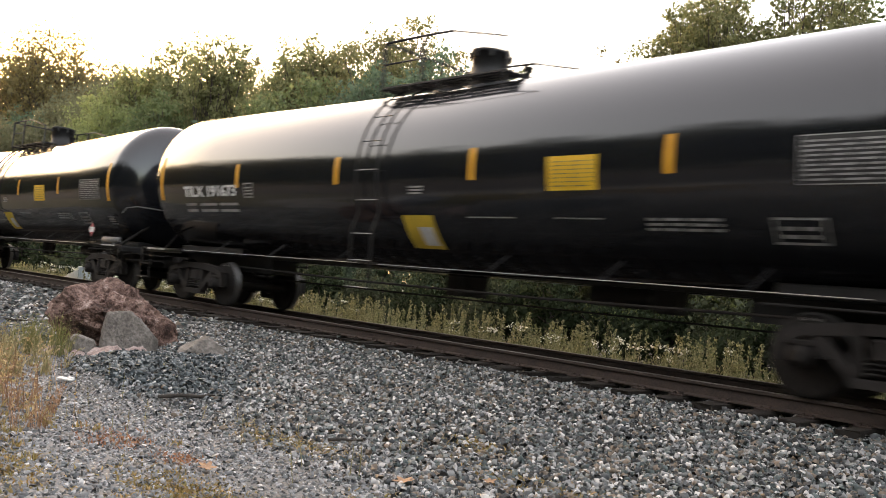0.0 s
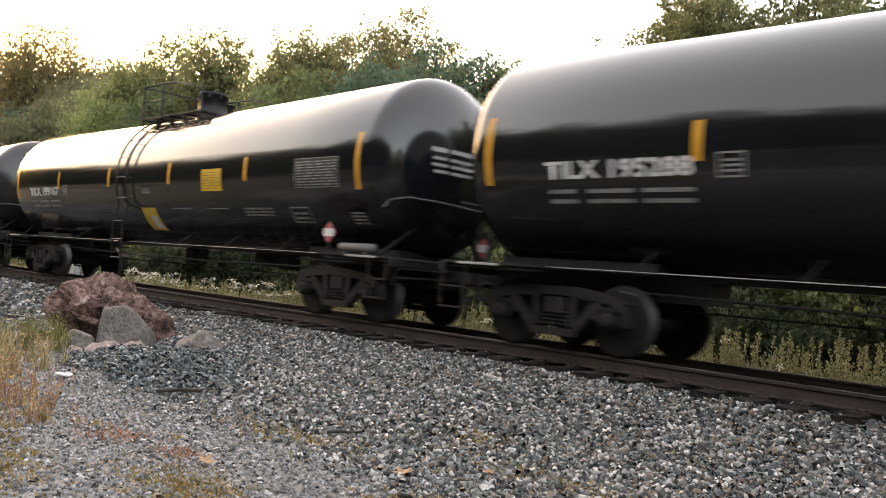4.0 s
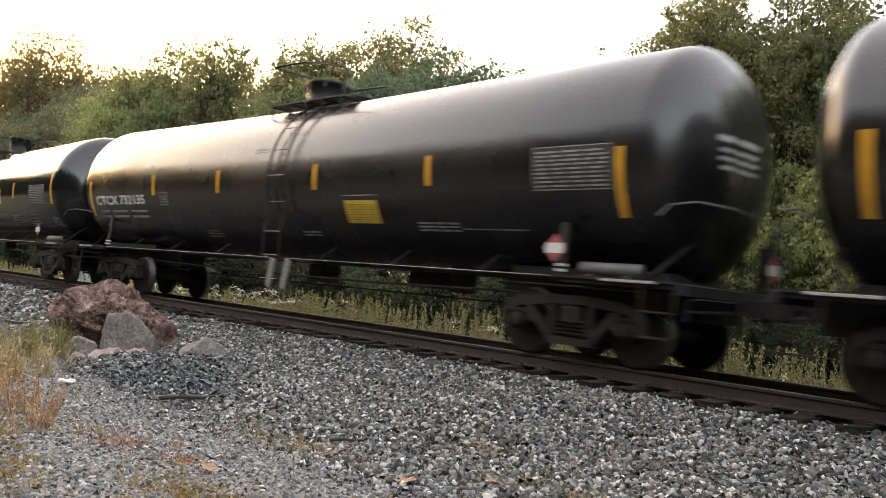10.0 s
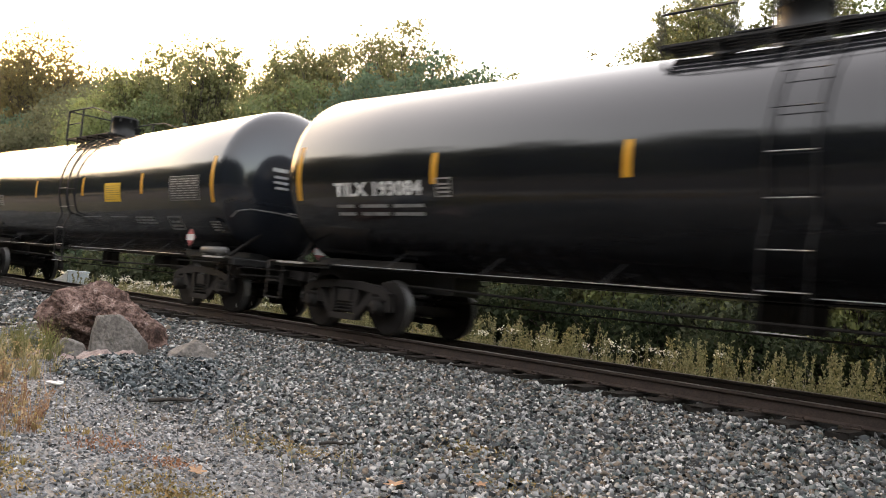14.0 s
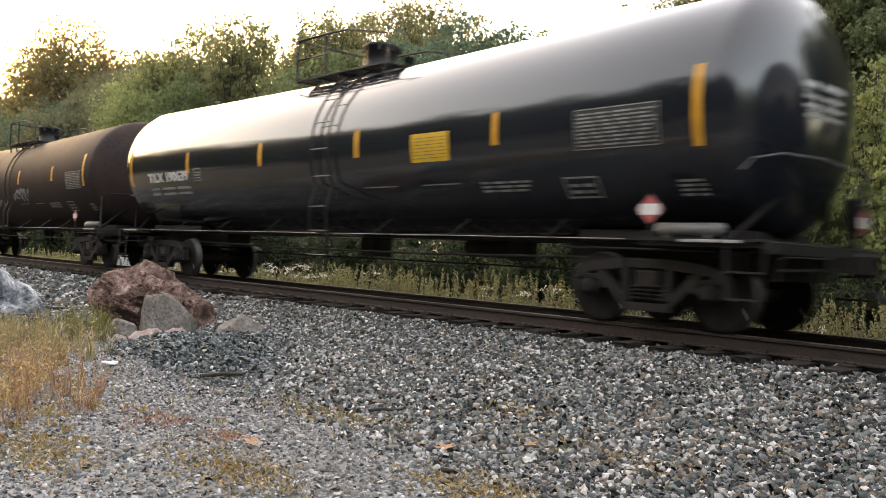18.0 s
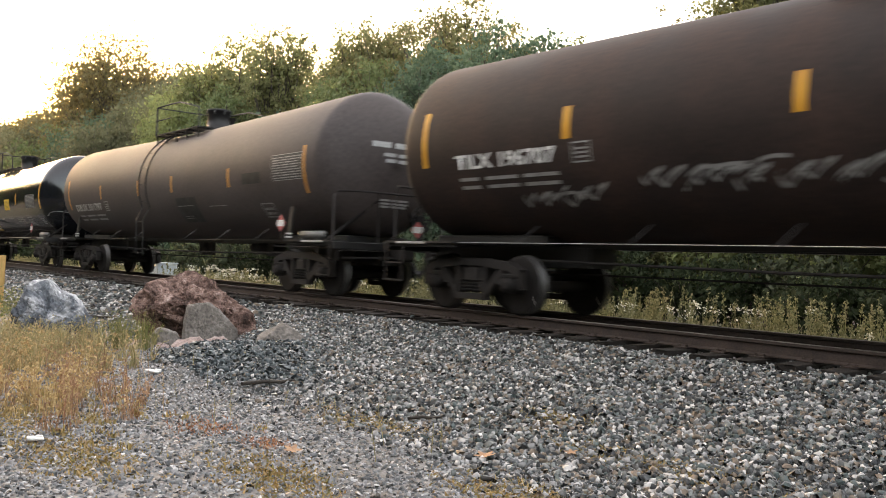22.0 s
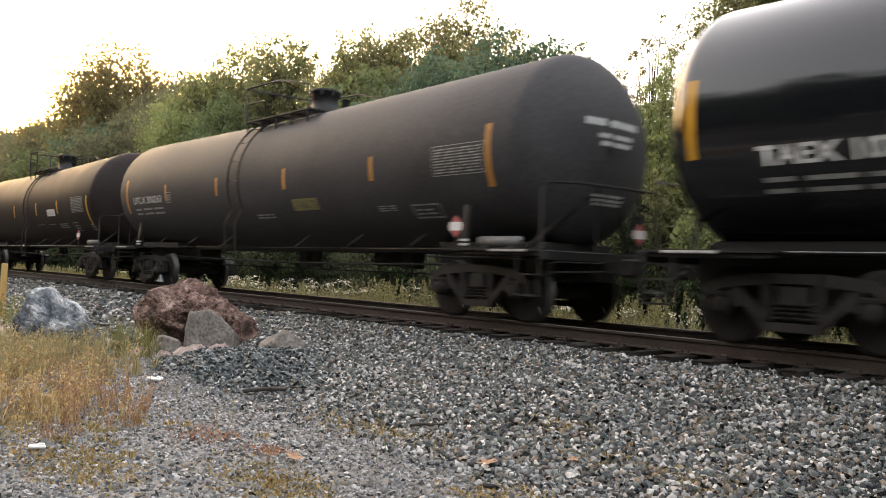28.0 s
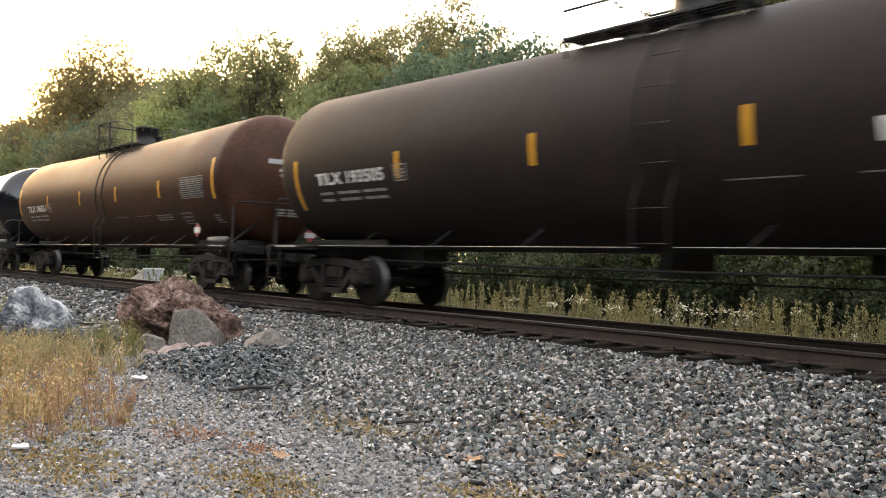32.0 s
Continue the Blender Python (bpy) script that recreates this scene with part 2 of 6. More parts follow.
def spin(bm, prof, axis_o, axis, seg=32, mi=0, smooth=True):
    """A body of revolution: prof is a row of (along the axis, radius)."""
    axis = Vector(axis).normalized()
    a = Vector((0, 0, 1)) if abs(axis.z) < 0.9 else Vector((1, 0, 0))
    u = axis.cross(a).normalized()
    v = axis.cross(u)
    o = Vector(axis_o)
    rings = []
    for s, r in prof:
        rings.append([bm.verts.new(o + s * axis + max(r, 0.001) * (math.cos(k * math.tau / seg) * u + math.sin(k * math.tau / seg) * v)) for k in range(seg)])
    for i, (p, q) in enumerate(zip(rings, rings[1:])):
        for k in range(seg):
            f = bm.faces.new((p[k], p[(k + 1) % seg], q[(k + 1) % seg], q[k]))
            f.smooth = smooth
            f.material_index = mi[i] if isinstance(mi, (list, tuple)) else mi
    m0, m1 = (mi[0], mi[-1]) if isinstance(mi, (list, tuple)) else (mi, mi)
    bm.faces.new(rings[0]).material_index = m0
    bm.faces.new(rings[-1][::-1]).material_index = m1


def torus(bm, m, R, r, seg=24, ring=6, mi=0):
    vs = [[bm.verts.new(m @ Vector(((R + r * math.cos(j * math.tau / ring)) * math.cos(i * math.tau / seg), (R + r * math.cos(j * math.tau / ring)) * math.sin(i * math.tau / seg), r * math.sin(j * math.tau / ring)))) for j in range(ring)] for i in range(seg)]
    for i in range(seg):
        for j in range(ring):
            f = bm.faces.new((vs[i][j], vs[(i + 1) % seg][j], vs[(i + 1) % seg][(j + 1) % ring], vs[i][(j + 1) % ring]))
            f.smooth, f.material_index = True, mi


# ---- tank cars ----
TANK = {"r": 1.58}          # tank radius, a little less on the older cars
HALF = 8.15        # half length of the straight shell
DISH = 0.70        # depth of the dished heads
AXLE = 0.457


def tank_axis(x):
    return 2.61 + 0.10 * min(abs(x) / HALF, 1.0)


def on_tank(x, z, off=0.0):
    """The point of the shell's near side at x and height z."""
    c = tank_axis(x)
    dz = max(-0.999, min(0.999, (z - c) / TANK["r"]))
    a = math.asin(dz)
    return Vector((x, -(TANK["r"] + off) * math.cos(a), c + (TANK["r"] + off) * math.sin(a)))


def on_head(side, y, z, off=0.0):
    c = tank_axis(HALF)
    r = min(math.hypot(y, z - c) / TANK["r"], 0.98)
    return Vector((side * (HALF + (DISH + off) * math.sqrt(1 - r * r)), y, z))


def shell_mesh(material, name):
    bm = bmesh.new()
    xs = [0.0, 0.6, 2.0, 4.0, 6.0, HALF]
    prof = [(-x, TANK["r"]) for x in xs[:0:-1]] + [(x, TANK["r"]) for x in xs]
    for k in range(1, 13):
        a = k / 12 * math.pi / 2
        prof.append((HALF + DISH * math.sin(a), TANK["r"] * math.cos(a)))
        prof.insert(0, (-HALF - DISH * math.sin(a), TANK["r"] * math.cos(a)))
    spin(bm, prof, (0, 0, 0), (1, 0, 0), 72)
    for v in bm.verts:
        v.co.z += tank_axis(v.co.x)
    me = finish(bm, name, material)
    return me


def patch(bm, x0, x1, z0, z1, off=0.004, nx=2, nz=5, mi=0, slant=0.0):
    g = [[bm.verts.new(on_tank(x0 + (x1 - x0) * i / nx + slant * (j / nz), z0 + (z1 - z0) * j / nz, off)) for j in range(nz + 1)] for i in range(nx + 1)]
    for i in range(nx):
        for j in range(nz):
            bm.faces.new((g[i][j], g[i + 1][j], g[i + 1][j + 1], g[i][j + 1])).material_index = mi


def rim(bm, x0, x1, z0, z1, w, off=0.004, mi=0):
    patch(bm, x0, x1, z0, z0 + w, off, 3, 1, mi), patch(bm, x0, x1, z1 - w, z1, off, 3, 1, mi)
    patch(bm, x0, x0 + w, z0 + w, z1 - w, off, 1, 4, mi), patch(bm, x1 - w, x1, z0 + w, z1 - w, off, 1, 4, mi)


def lines(bm, x0, x1, z0, z1, n, seed, fill=0.5, off=0.004, words=True, mi=0):
    """Rows of small stencilled words that cannot be read: bars."""
    rnd = random.Random(seed)
    h = (z1 - z0) / n
    for i in range(n):
        z = z1 - (i + 1) * h
        x = x0
        while x < x1 - 0.04:
            w = min(rnd.uniform(0.12, 0.34) if words else x1 - x0, x1 - x)
            patch(bm, x, x + w, z, z + h * fill, off, 1, 1, mi)
            x += w + 0.06


def lettering(text, x0, x1, z0, z1, name, material):
    """Flat letters of the built-in font wrapped on the shell."""
    cu = bpy.data.curves.new(name, 'FONT')
    cu.body, cu.size, cu.offset = text, 1.0, 0.03
    cu.resolution_u = 3
    ob = bpy.data.objects.new(name, cu)
    me = bpy.data.meshes.new_from_object(ob)
    bpy.data.objects.remove(ob)
    bm = bmesh.new()
    bm.from_mesh(me)
    bpy.data.meshes.remove(me)
    xs, ys = [v.co.x for v in bm.verts], [v.co.y for v in bm.verts]
    ax, bx, ay, by = min(xs), max(xs), min(ys), max(ys)
    for v in bm.verts:
        v.co = on_tank(x0 + (v.co.x - ax) / (bx - ax) * (x1 - x0), z0 + (v.co.y - ay) / (by - ay) * (z1 - z0), 0.005)
    return finish(bm, name, material)


CACHE = {}


def shared(key, make):
    if key not in CACHE:
        CACHE[key] = make()
    return CACHE[key]


def side_frame_mesh():
    """Cast three-piece side frame: top chord, sloped tension arms, spring seat, bearing jaws."""
    bm = bmesh.new()
    for s in (-1, 1):
        beam(bm, (s * 0.30, 0, 0.80), (s * 0.86, 0, 0.74), 0.15, 0.13)
        beam(bm, (s * 0.84, 0, 0.75), (s * 1.10, 0, 0.64), 0.16, 0.13)
        beam(bm, (s * 1.10, 0, 0.66), (s * 1.14, 0, 0.40), 0.14, 0.09)
        beam(bm, (s * 0.74, 0, 0.70), (s * 0.66, 0, 0.46), 0.13, 0.09)
        beam(bm, (s * 0.70, 0, 0.66), (s * 0.30, 0, 0.26), 0.14, 0.11)
        beam(bm, (s * 0.32, 0, 0.78), (s * 0.30, 0, 0.28), 0.14, 0.09)
    beam(bm, (-0.34, 0, 0.80), (0.34, 0, 0.80), 0.15, 0.12)
    beam(bm, (-0.36, 0, 0.25), (0.36, 0, 0.25), 0.17, 0.10)
    return finish(bm, "side_frame", M_STEEL)


def spring_mesh():
    """One coil spring of the nest in the side frame's window."""
    bm = bmesh.new()
    n = 44
    tube(bm, [(0.06 * math.cos(k * 0.62), 0.06 * math.sin(k * 0.62), 0.31 + 0.23 * k / n) for k in range(n + 1)], 0.017, 4)
    return finish(bm, "spring", M_STEEL)


def wheelset_mesh():
    """Axle with two flanged wheels; origin on the axle."""
    bm = bmesh.new()
    tube(bm, [(0, -1.02, 0), (0, 1.02, 0)], 0.085, 16)
    for s in (-1, 1):
        y = s * GAUGE
        prof = [(-0.075, 0.30), (-0.075, 0.41), (-0.070, 0.455), (0.045, 0.459), (0.055, 0.485), (0.075, 0.482), (0.078, 0.40), (0.05, 0.38), (0.03, 0.16), (0.06, 0.13), (0.06, 0.09), (-0.09, 0.09), (-0.09, 0.14), (-0.03, 0.17), (-0.015, 0.36)]
        spin(bm, [(-s * a, r) for a, r in prof], (0, y, 0), (0, 1, 0), 30, [0, 0, 1, 1, 0, 0, 0, 0, 0, 0, 0, 0, 0, 0, 0])
        for k in range(3):      # cap bolts on the turning face
            a = k * math.tau / 3
            box(bm, math.cos(a) * 0.06, s * 1.03, math.sin(a) * 0.06, 0.035, 0.03, 0.035)
    # small pale chips stand in for the sky's shine on the wheels
    box(bm, 0.0, GAUGE - 0.09, 0.40, 0.05, 0.008, 0.03, mi=2)
    box(bm, 0.0, -GAUGE - 0.078, 0.40, 0.05, 0.008, 0.03, mi=2)
    return finish(bm, "wheelset", M_WHEEL, M_TREAD, M_PALE)


def bogie(car, x):
    bg = part("bogie", shared("bolster", bolster_mesh), car, m=pose(x, 0, 0))
    for s in (-1, 1):
        part("side_frame", shared("side_frame", side_frame_mesh), bg, m=pose(0, s * 1.0, 0))
        for d in (-0.16, 0, 0.16):
            part("spring", shared("spring", spring_mesh), bg, m=pose(d, s * 1.0, 0))
        for e in (-1, 1):
            part("bearing_cap", shared("bearing", bearing_mesh), bg, m=pose(e * 0.89, s * 1.0, AXLE, 0, 0, 0 if s < 0 else 180))
    sets = [part("wheelset", shared("wheelset", wheelset_mesh), bg, "dark steel wheels with worn bright treads", pose(e * 0.89, 0, AXLE)) for e in (-1, 1)]
    return sets


def bolster_mesh():
    bm = bmesh.new()
    box(bm, 0, 0, 0.60, 0.36, 2.15, 0.24, bevel=0.03)
    spin(bm, [(0.70, 0.24), (0.88, 0.24)], (0, 0, 0), (0, 0, 1), 20)
    for s in (-1, 1):
        beam(bm, (s * 0.38, -0.72, 0.42), (s * 0.38, 0.72, 0.42), 0.10, 0.14)
        for y in (-GAUGE, GAUGE):
            box(bm, s * 0.40, y, 0.44, 0.09, 0.10, 0.30, bevel=0.01)
    beam(bm, (-0.4, 0.1, 0.32), (0.4, 0.1, 0.32), 0.05, 0.05)
    return finish(bm, "bogie", M_STEEL)


def bearing_mesh():
    bm = bmesh.new()
    spin(bm, [(-0.13, 0.06), (-0.12, 0.115), (0.03, 0.125), (0.08, 0.125)], (0, -0.02, 0), (0, 1, 0), 20)
    box(bm, 0, 0, 0.14, 0.26, 0.17, 0.07, bevel=0.015)
    return finish(bm, "bearing_cap", M_WHEEL)


def end_mesh(kind):
    """Stub sill, platform and draft gear of one end; the end is at +x."""
    bm = bmesh.new()
    if kind == "sill":
        beam(bm, (5.2, 0, 0.93), (8.80, 0, 0.93), 0.62, 0.34)
        beam(bm, (7.9, 0, 0.74), (8.80, 0, 0.74), 0.50, 0.18)
        return finish(bm, "stub_sill", M_FRAME)
    if kind == "saddle":
        box(bm, 7.0, 0, 1.16, 2.6, 1.5, 0.16, bevel=0.02)
        return finish(bm, "saddle", M_FRAME)
    if kind == "endsill":
        box(bm, 8.85, 0, 1.02, 0.10, 2.9, 0.14, bevel=0.01)
        return finish(bm, "end_sill", M_FRAME)
    if kind == "edgebeam":
        box(bm, 7.95, -1.38, 1.045, 1.7, 0.05, 0.06, bevel=0.008)
        return finish(bm, "edge_beam", M_FRAME)
    if kind == "platform":
        box(bm, 7.95, 0, 1.095, 1.75, 2.9, 0.035)
        return finish(bm, "end_platform", M_FRAME)
    if kind == "edge":
        # pale bar paints the lit look of the platform's rim
        box(bm, 8.14, -1.47, 1.08, 0.76, 0.03, 0.035, bevel=0.004)
        return finish(bm, "platform_edge", M_PALE)
    if kind == "coupler":
        beam(bm, (8.7, 0, 0.88), (9.18, 0, 0.88), 0.16, 0.18)
        box(bm, 9.27, 0.02, 0.88, 0.24, 0.30, 0.28, bevel=0.04)
        box(bm, 9.36, -0.14, 0.88, 0.20, 0.12, 0.26, bevel=0.03)
        tube(bm, [(9.0, 0.25, 0.92), (9.2, 0.28, 0.62), (9.42, 0.2, 0.50)], 0.03, 8)
        beam(bm, (8.9, -1.3, 0.78), (9.05, -0.15, 0.82), 0.03, 0.03)
        return finish(bm, "coupler", M_STEEL)
    if kind == "lever":      # uncoupling lever along the end, with its bent handle
        tube(bm, [(8.94, -1.43, 0.66), (8.94, -1.42, 0.80), (8.945, -1.38, 0.90), (8.955, -1.28, 0.925), (8.97, -1.05, 0.93), (9.0, -0.4, 0.93), (9.05, -0.12, 0.98)], 0.010, 6)
        return finish(bm, "uncoupling_lever", M_STEEL)
    if kind == "hose":      # air hose hanging beside the coupler
        tube(bm, [(8.88, 0.30, 0.86), (9.05, 0.32, 0.80), (9.22, 0.30, 0.58), (9.40, 0.24, 0.46), (9.52, 0.14, 0.50)], 0.026, 8)
        tube(bm, [(9.50, 0.16, 0.49), (9.58, 0.08, 0.55)], 0.040, 8)
        return finish(bm, "air_hose", M_INK)
    if kind == "rigging":      # brake levers and rods over the bogie
        beam(bm, (5.9, -0.45, 0.62), (8.4, -0.45, 0.66), 0.03, 0.05)
        beam(bm, (6.4, -0.40, 0.92), (6.6, -0.48, 0.50), 0.03, 0.07)
        beam(bm, (7.7, -0.40, 0.92), (7.5, -0.48, 0.50), 0.03, 0.07)
        box(bm, 8.15, -0.75, 0.86, 0.42, 0.36, 0.30, bevel=0.03)
        tube(bm, [(5.6, -0.9, 0.98), (8.7, -0.9, 0.98)], 0.02, 6)
        return finish(bm, "brake_rigging", M_STEEL)
    if kind == "rail":
        pts = [(8.72, -1.36, 1.10), (8.72, -1.36, 1.98), (8.78, -1.28, 2.07), (8.98, -0.9, 2.08), (9.02, 0, 2.08), (8.98, 0.9, 2.08), (8.78, 1.28, 2.07), (8.72, 1.36, 1.98), (8.72, 1.36, 1.10)]
        tube(bm, pts, 0.020, 8)
        for y in (-0.5, 0.5):
            tube(bm, [(9.01, y, 1.10), (9.01, y, 2.07)], 0.014, 6)
        return finish(bm, "end_handrail", M_STEEL)
    if kind == "hook":
        tube(bm, [(8.40, -1.30, 1.90), (8.52, -1.26, 2.03), (8.80, -1.12, 2.08), (9.0, -0.6, 2.06), (9.02, 0.3, 2.02), (8.98, 1.0, 2.0), (8.7, 1.25, 1.98)], 0.012, 8)
        return finish(bm, "end_handrail", M_WORNLIT)
    if kind == "brace":
        beam(bm, (8.25, -1.19, 1.12), (8.72, -0.33, 1.95), 0.05, 0.05)
        return finish(bm, "head_brace", M_WHEEL)
    if kind == "post":
        beam(bm, (7.05, -1.36, 1.10), (7.05, -1.30, 1.80), 0.05, 0.13)
        return finish(bm, "saddle_post", M_FRAME)
    if kind == "bands":
        box(bm, 7.05, -1.365, 1.17, 0.15, 0.07, 0.035)
        box(bm, 7.05, -1.362, 1.24, 0.15, 0.07, 0.035)
        return finish(bm, "reflective_band", M_WHITE)
    if kind == "steps":
        for x in (8.35, 8.80):
            beam(bm, (x, -1.46, 1.10), (x, -1.48, 0.42), 0.012, 0.028)
        for z in (0.44, 0.74):
            box(bm, 8.575, -1.47, z, 0.46, 0.07, 0.025)
        return finish(bm, "sill_steps", M_STEEL)
    if kind == "brake":
        torus(bm, pose(8.98, 0.62, 1.62, 0, 90, 0), 0.26, 0.018, 24, 6)
        for k in range(4):
            a = k * math.pi / 4
            beam(bm, (8.98, 0.62 + 0.25 * math.cos(a), 1.62 + 0.25 * math.sin(a)), (8.98, 0.62 - 0.25 * math.cos(a), 1.62 - 0.25 * math.sin(a)), 0.02, 0.02)
        box(bm, 8.88, 0.62, 1.50, 0.14, 0.22, 0.40, bevel=0.02)
        beam(bm, (8.86, 0.62, 1.1), (8.86, 0.62, 1.4), 0.08, 0.08)
        return finish(bm, "brake_wheel", M_FRAME)
    if kind in ("endmarks", "highmarks"):
        rows = [(2.91, 0.075, -0.70, 0.28), (2.78, 0.05, -0.66, 0.20), (2.67, 0.05, -0.66, 0.24), (2.56, 0.05, -0.62, 0.22)] if kind == "endmarks" else [(3.02, 0.11, -0.56, 0.70), (2.84, 0.07, -0.30, 0.52), (2.72, 0.07, -0.26, 0.46), (1.95, 0.04, -0.32, 0.40), (1.88, 0.04, -0.30, 0.42), (1.82, 0.04, -0.28, 0.38)]
        for z, h, y0, y1 in rows:
            cut = (0.34, 0.42)
            for a, b in ((0.0, cut[0]), (cut[1], 1.0)):
                p, q = y0 + (y1 - y0) * a, y0 + (y1 - y0) * b
                n = 4
                low = [bm.verts.new(on_head(1, p + (q - p) * k / n, z, 0.012)) for k in range(n + 1)]
                top = [bm.verts.new(on_head(1, p + (q - p) * k / n, z + h, 0.012)) for k in range(n + 1)]
                for k in range(n):
                    bm.faces.new((low[k], low[k + 1], top[k + 1], top[k]))
        return finish(bm, "end_stencil", M_FADEWHITE)
    if kind == "cylinder":
        spin(bm, [(-0.46, 0.04), (-0.43, 0.085), (0.43, 0.085), (0.46, 0.04)], (7.72, -1.20, 1.22), (1, 0, 0), 20)
        for x in (7.45, 8.0):
            box(bm, x, -1.20, 1.13, 0.06, 0.16, 0.05)
        # lighter grey carries the sky's reflection on the cylinder
        return finish(bm, "air_reservoir", M_WORNLIT)


def placard(car, x, y, z, turn):
    bm = bmesh.new()
    m = pose(0, 0, 0, 0, 45, 0)
    box(bm, 0, 0, 0, 0.25, 0.008, 0.25, m)
    pl = part("placard", shared("placard", lambda: finish(bm, "placard", M_RED)), car, "red and white hazard placard diamond", pose(x, y, z, 0, 0, turn))
    b2 = bmesh.new()
    box(b2, 0, -0.006, 0, 0.27, 0.004, 0.13, mi=0)
    part("placard_band", shared("placard_band", lambda: finish(b2, "placard_band", M_WHITE)), pl)
    b3 = bmesh.new()
    box(b3, 0, 0.010, 0, 0.28, 0.010, 0.28, m)
    box(b3, 0, 0.014, -0.25, 0.03, 0.008, 0.30)
    part("placard_holder", shared("placard_holder", lambda: finish(b3, "placard_holder", M_FRAME)), pl)


def tank_car(spec):
    """One tank car on its bogies, origin on the track's centre line at rail height."""
    car = tagged(new("tank_car"), spec["label"], "tank car", "cars of the freight train")
    kind, paint = spec["kind"], spec["paint"]
    TANK["r"] = {"C": 1.55, "D": 1.525}.get(kind, 1.58)
    tank = part("tank", shared("shell" + paint.name + kind, lambda: shell_mesh(paint, "tank")), car, spec["tank_label"])
    dull = kind in ("D",)
    tape = M_DULLORANGE if dull else M_ORANGE
    ink = M_FADEWHITE if dull or spec.get("faded") else M_WHITE
    # reflective tape
    zl, zs = spec["long"], spec["short"]
    def strip(x, z0, z1):
        def make():
            bm = bmesh.new()
            patch(bm, x - 0.055, x + 0.055, z0, z1, 0.004, 1, 6)
            return finish(bm, "reflective_strip", tape)
        part("reflective_strip", shared(("strip", x, z0, tape.name, kind), make), car)
    for x in spec["ends"]:
        strip(x, *zl)
    for x in spec["strips"]:
        strip(x, *zs)
    # reporting marks and stencils
    x0, x1, z0, z1 = spec["mark_box"]
    part("reporting_mark", lettering(spec["mark"], x0, x1, z0, z1, "reporting_mark", ink), car)
    bm = bmesh.new()
    for i, (a, b) in enumerate(((0.02, 0.22), (0.30, 0.62), (0.68, 1.0))):
        for z in (z0 - 0.17, z0 - 0.29):
            patch(bm, x0 + (x1 - x0) * a, x0 + (x1 - x0) * b, z, z + 0.05, 0.004, 2, 1)
    tagged(part("weight_stencil", finish(bm, "weight_stencil", M_GREYSTENCIL), car), kind="stuff")
    bm = bmesh.new()
    sx = spec.get("square", x1 + 0.30)
    rim(bm, sx, sx + 0.32, z0 - 0.03, z0 + 0.25, 0.022)
    lines(bm, sx + 0.06, sx + 0.27, z0 + 0.03, z0 + 0.2, 3, 5)
    part("lubrication_stencil", finish(bm, "lubrication_stencil", M_GREYSTENCIL), car)
    d = spec["data"]
    bm = bmesh.new()
    patch(bm, d[0] - 0.02, d[1] + 0.02, d[2] - 0.02, d[3] + 0.02, 0.003, 4, 5)
    panel = part("data_panel", finish(bm, "data_panel", M_INK), car, "black data panel with rows of white lettering")
    bm = bmesh.new()
    rim(bm, d[0] - 0.02, d[1] + 0.02, d[2] - 0.02, d[3] + 0.02, 0.012, 0.006)
    lines(bm, d[0] + 0.03, d[1] - 0.03, d[2] + 0.02, d[3] - 0.01, 9, spec["seed"], 0.45, 0.006)
    tagged(part("panel_lettering", finish(bm, "panel_lettering", M_GREYSTENCIL), panel), kind="stuff")
    for j, (a, b, c, e, n) in enumerate(spec["stencils"]):
        bm = bmesh.new()
        lines(bm, a, b, c, e, n, spec["seed"] + j, 0.55, words=(n > 1))
        tagged(part("stencil", finish(bm, "stencil", M_GREYSTENCIL), car), kind="stuff")
    if "boxes" in spec:
        for a, b, c, e in spec["boxes"]:
            bm = bmesh.new()
            rim(bm, a, b, c, e, 0.025)
            lines(bm, a + 0.08, b - 0.1, c + 0.06, e - 0.05, 2, 3)
            part("consolidated_stencil", finish(bm, "consolidated_stencil", M_GREYSTENCIL), car)
    for (a, b, c, e, what) in spec["signs"]:
        bm = bmesh.new()
        paint_s = {"yellow": M_YELLOW, "dusty": M_FADEYELLOW, "white": M_WHITE, "dim": M_DIMYELLOW, "dark": M_FRAME, "pair": M_FADEYELLOW}[what]
        patch(bm, a, b, c, e, 0.005, 4, 5)
        sg = part("sign", finish(bm, "sign", paint_s), car, {"yellow": "yellow warning sign", "dusty": "dusty yellow sign", "dim": "grimy faded yellow sign", "white": "white notice", "dark": "black repainted patch", "pair": "yellow sign with a white panel"}[what])
        if what in ("yellow", "dusty", "white", "dim"):
            bm = bmesh.new()
            lines(bm, a + 0.07, b - 0.06, c + 0.05, e - 0.03, 7, 11, 0.26, 0.008, mi=0)
            part("sign_lettering", finish(bm, "sign_lettering", {"white": M_GREYSTENCIL, "dim": M_INK}.get(what, M_DIMYELLOW)), sg)
        if what == "pair":
            bm = bmesh.new()
            patch(bm, a + 0.30, b - 0.08, c + 0.05, e - 0.17, 0.008, 2, 3)
            part("sign_panel", finish(bm, "sign_panel", M_WHITE), sg)
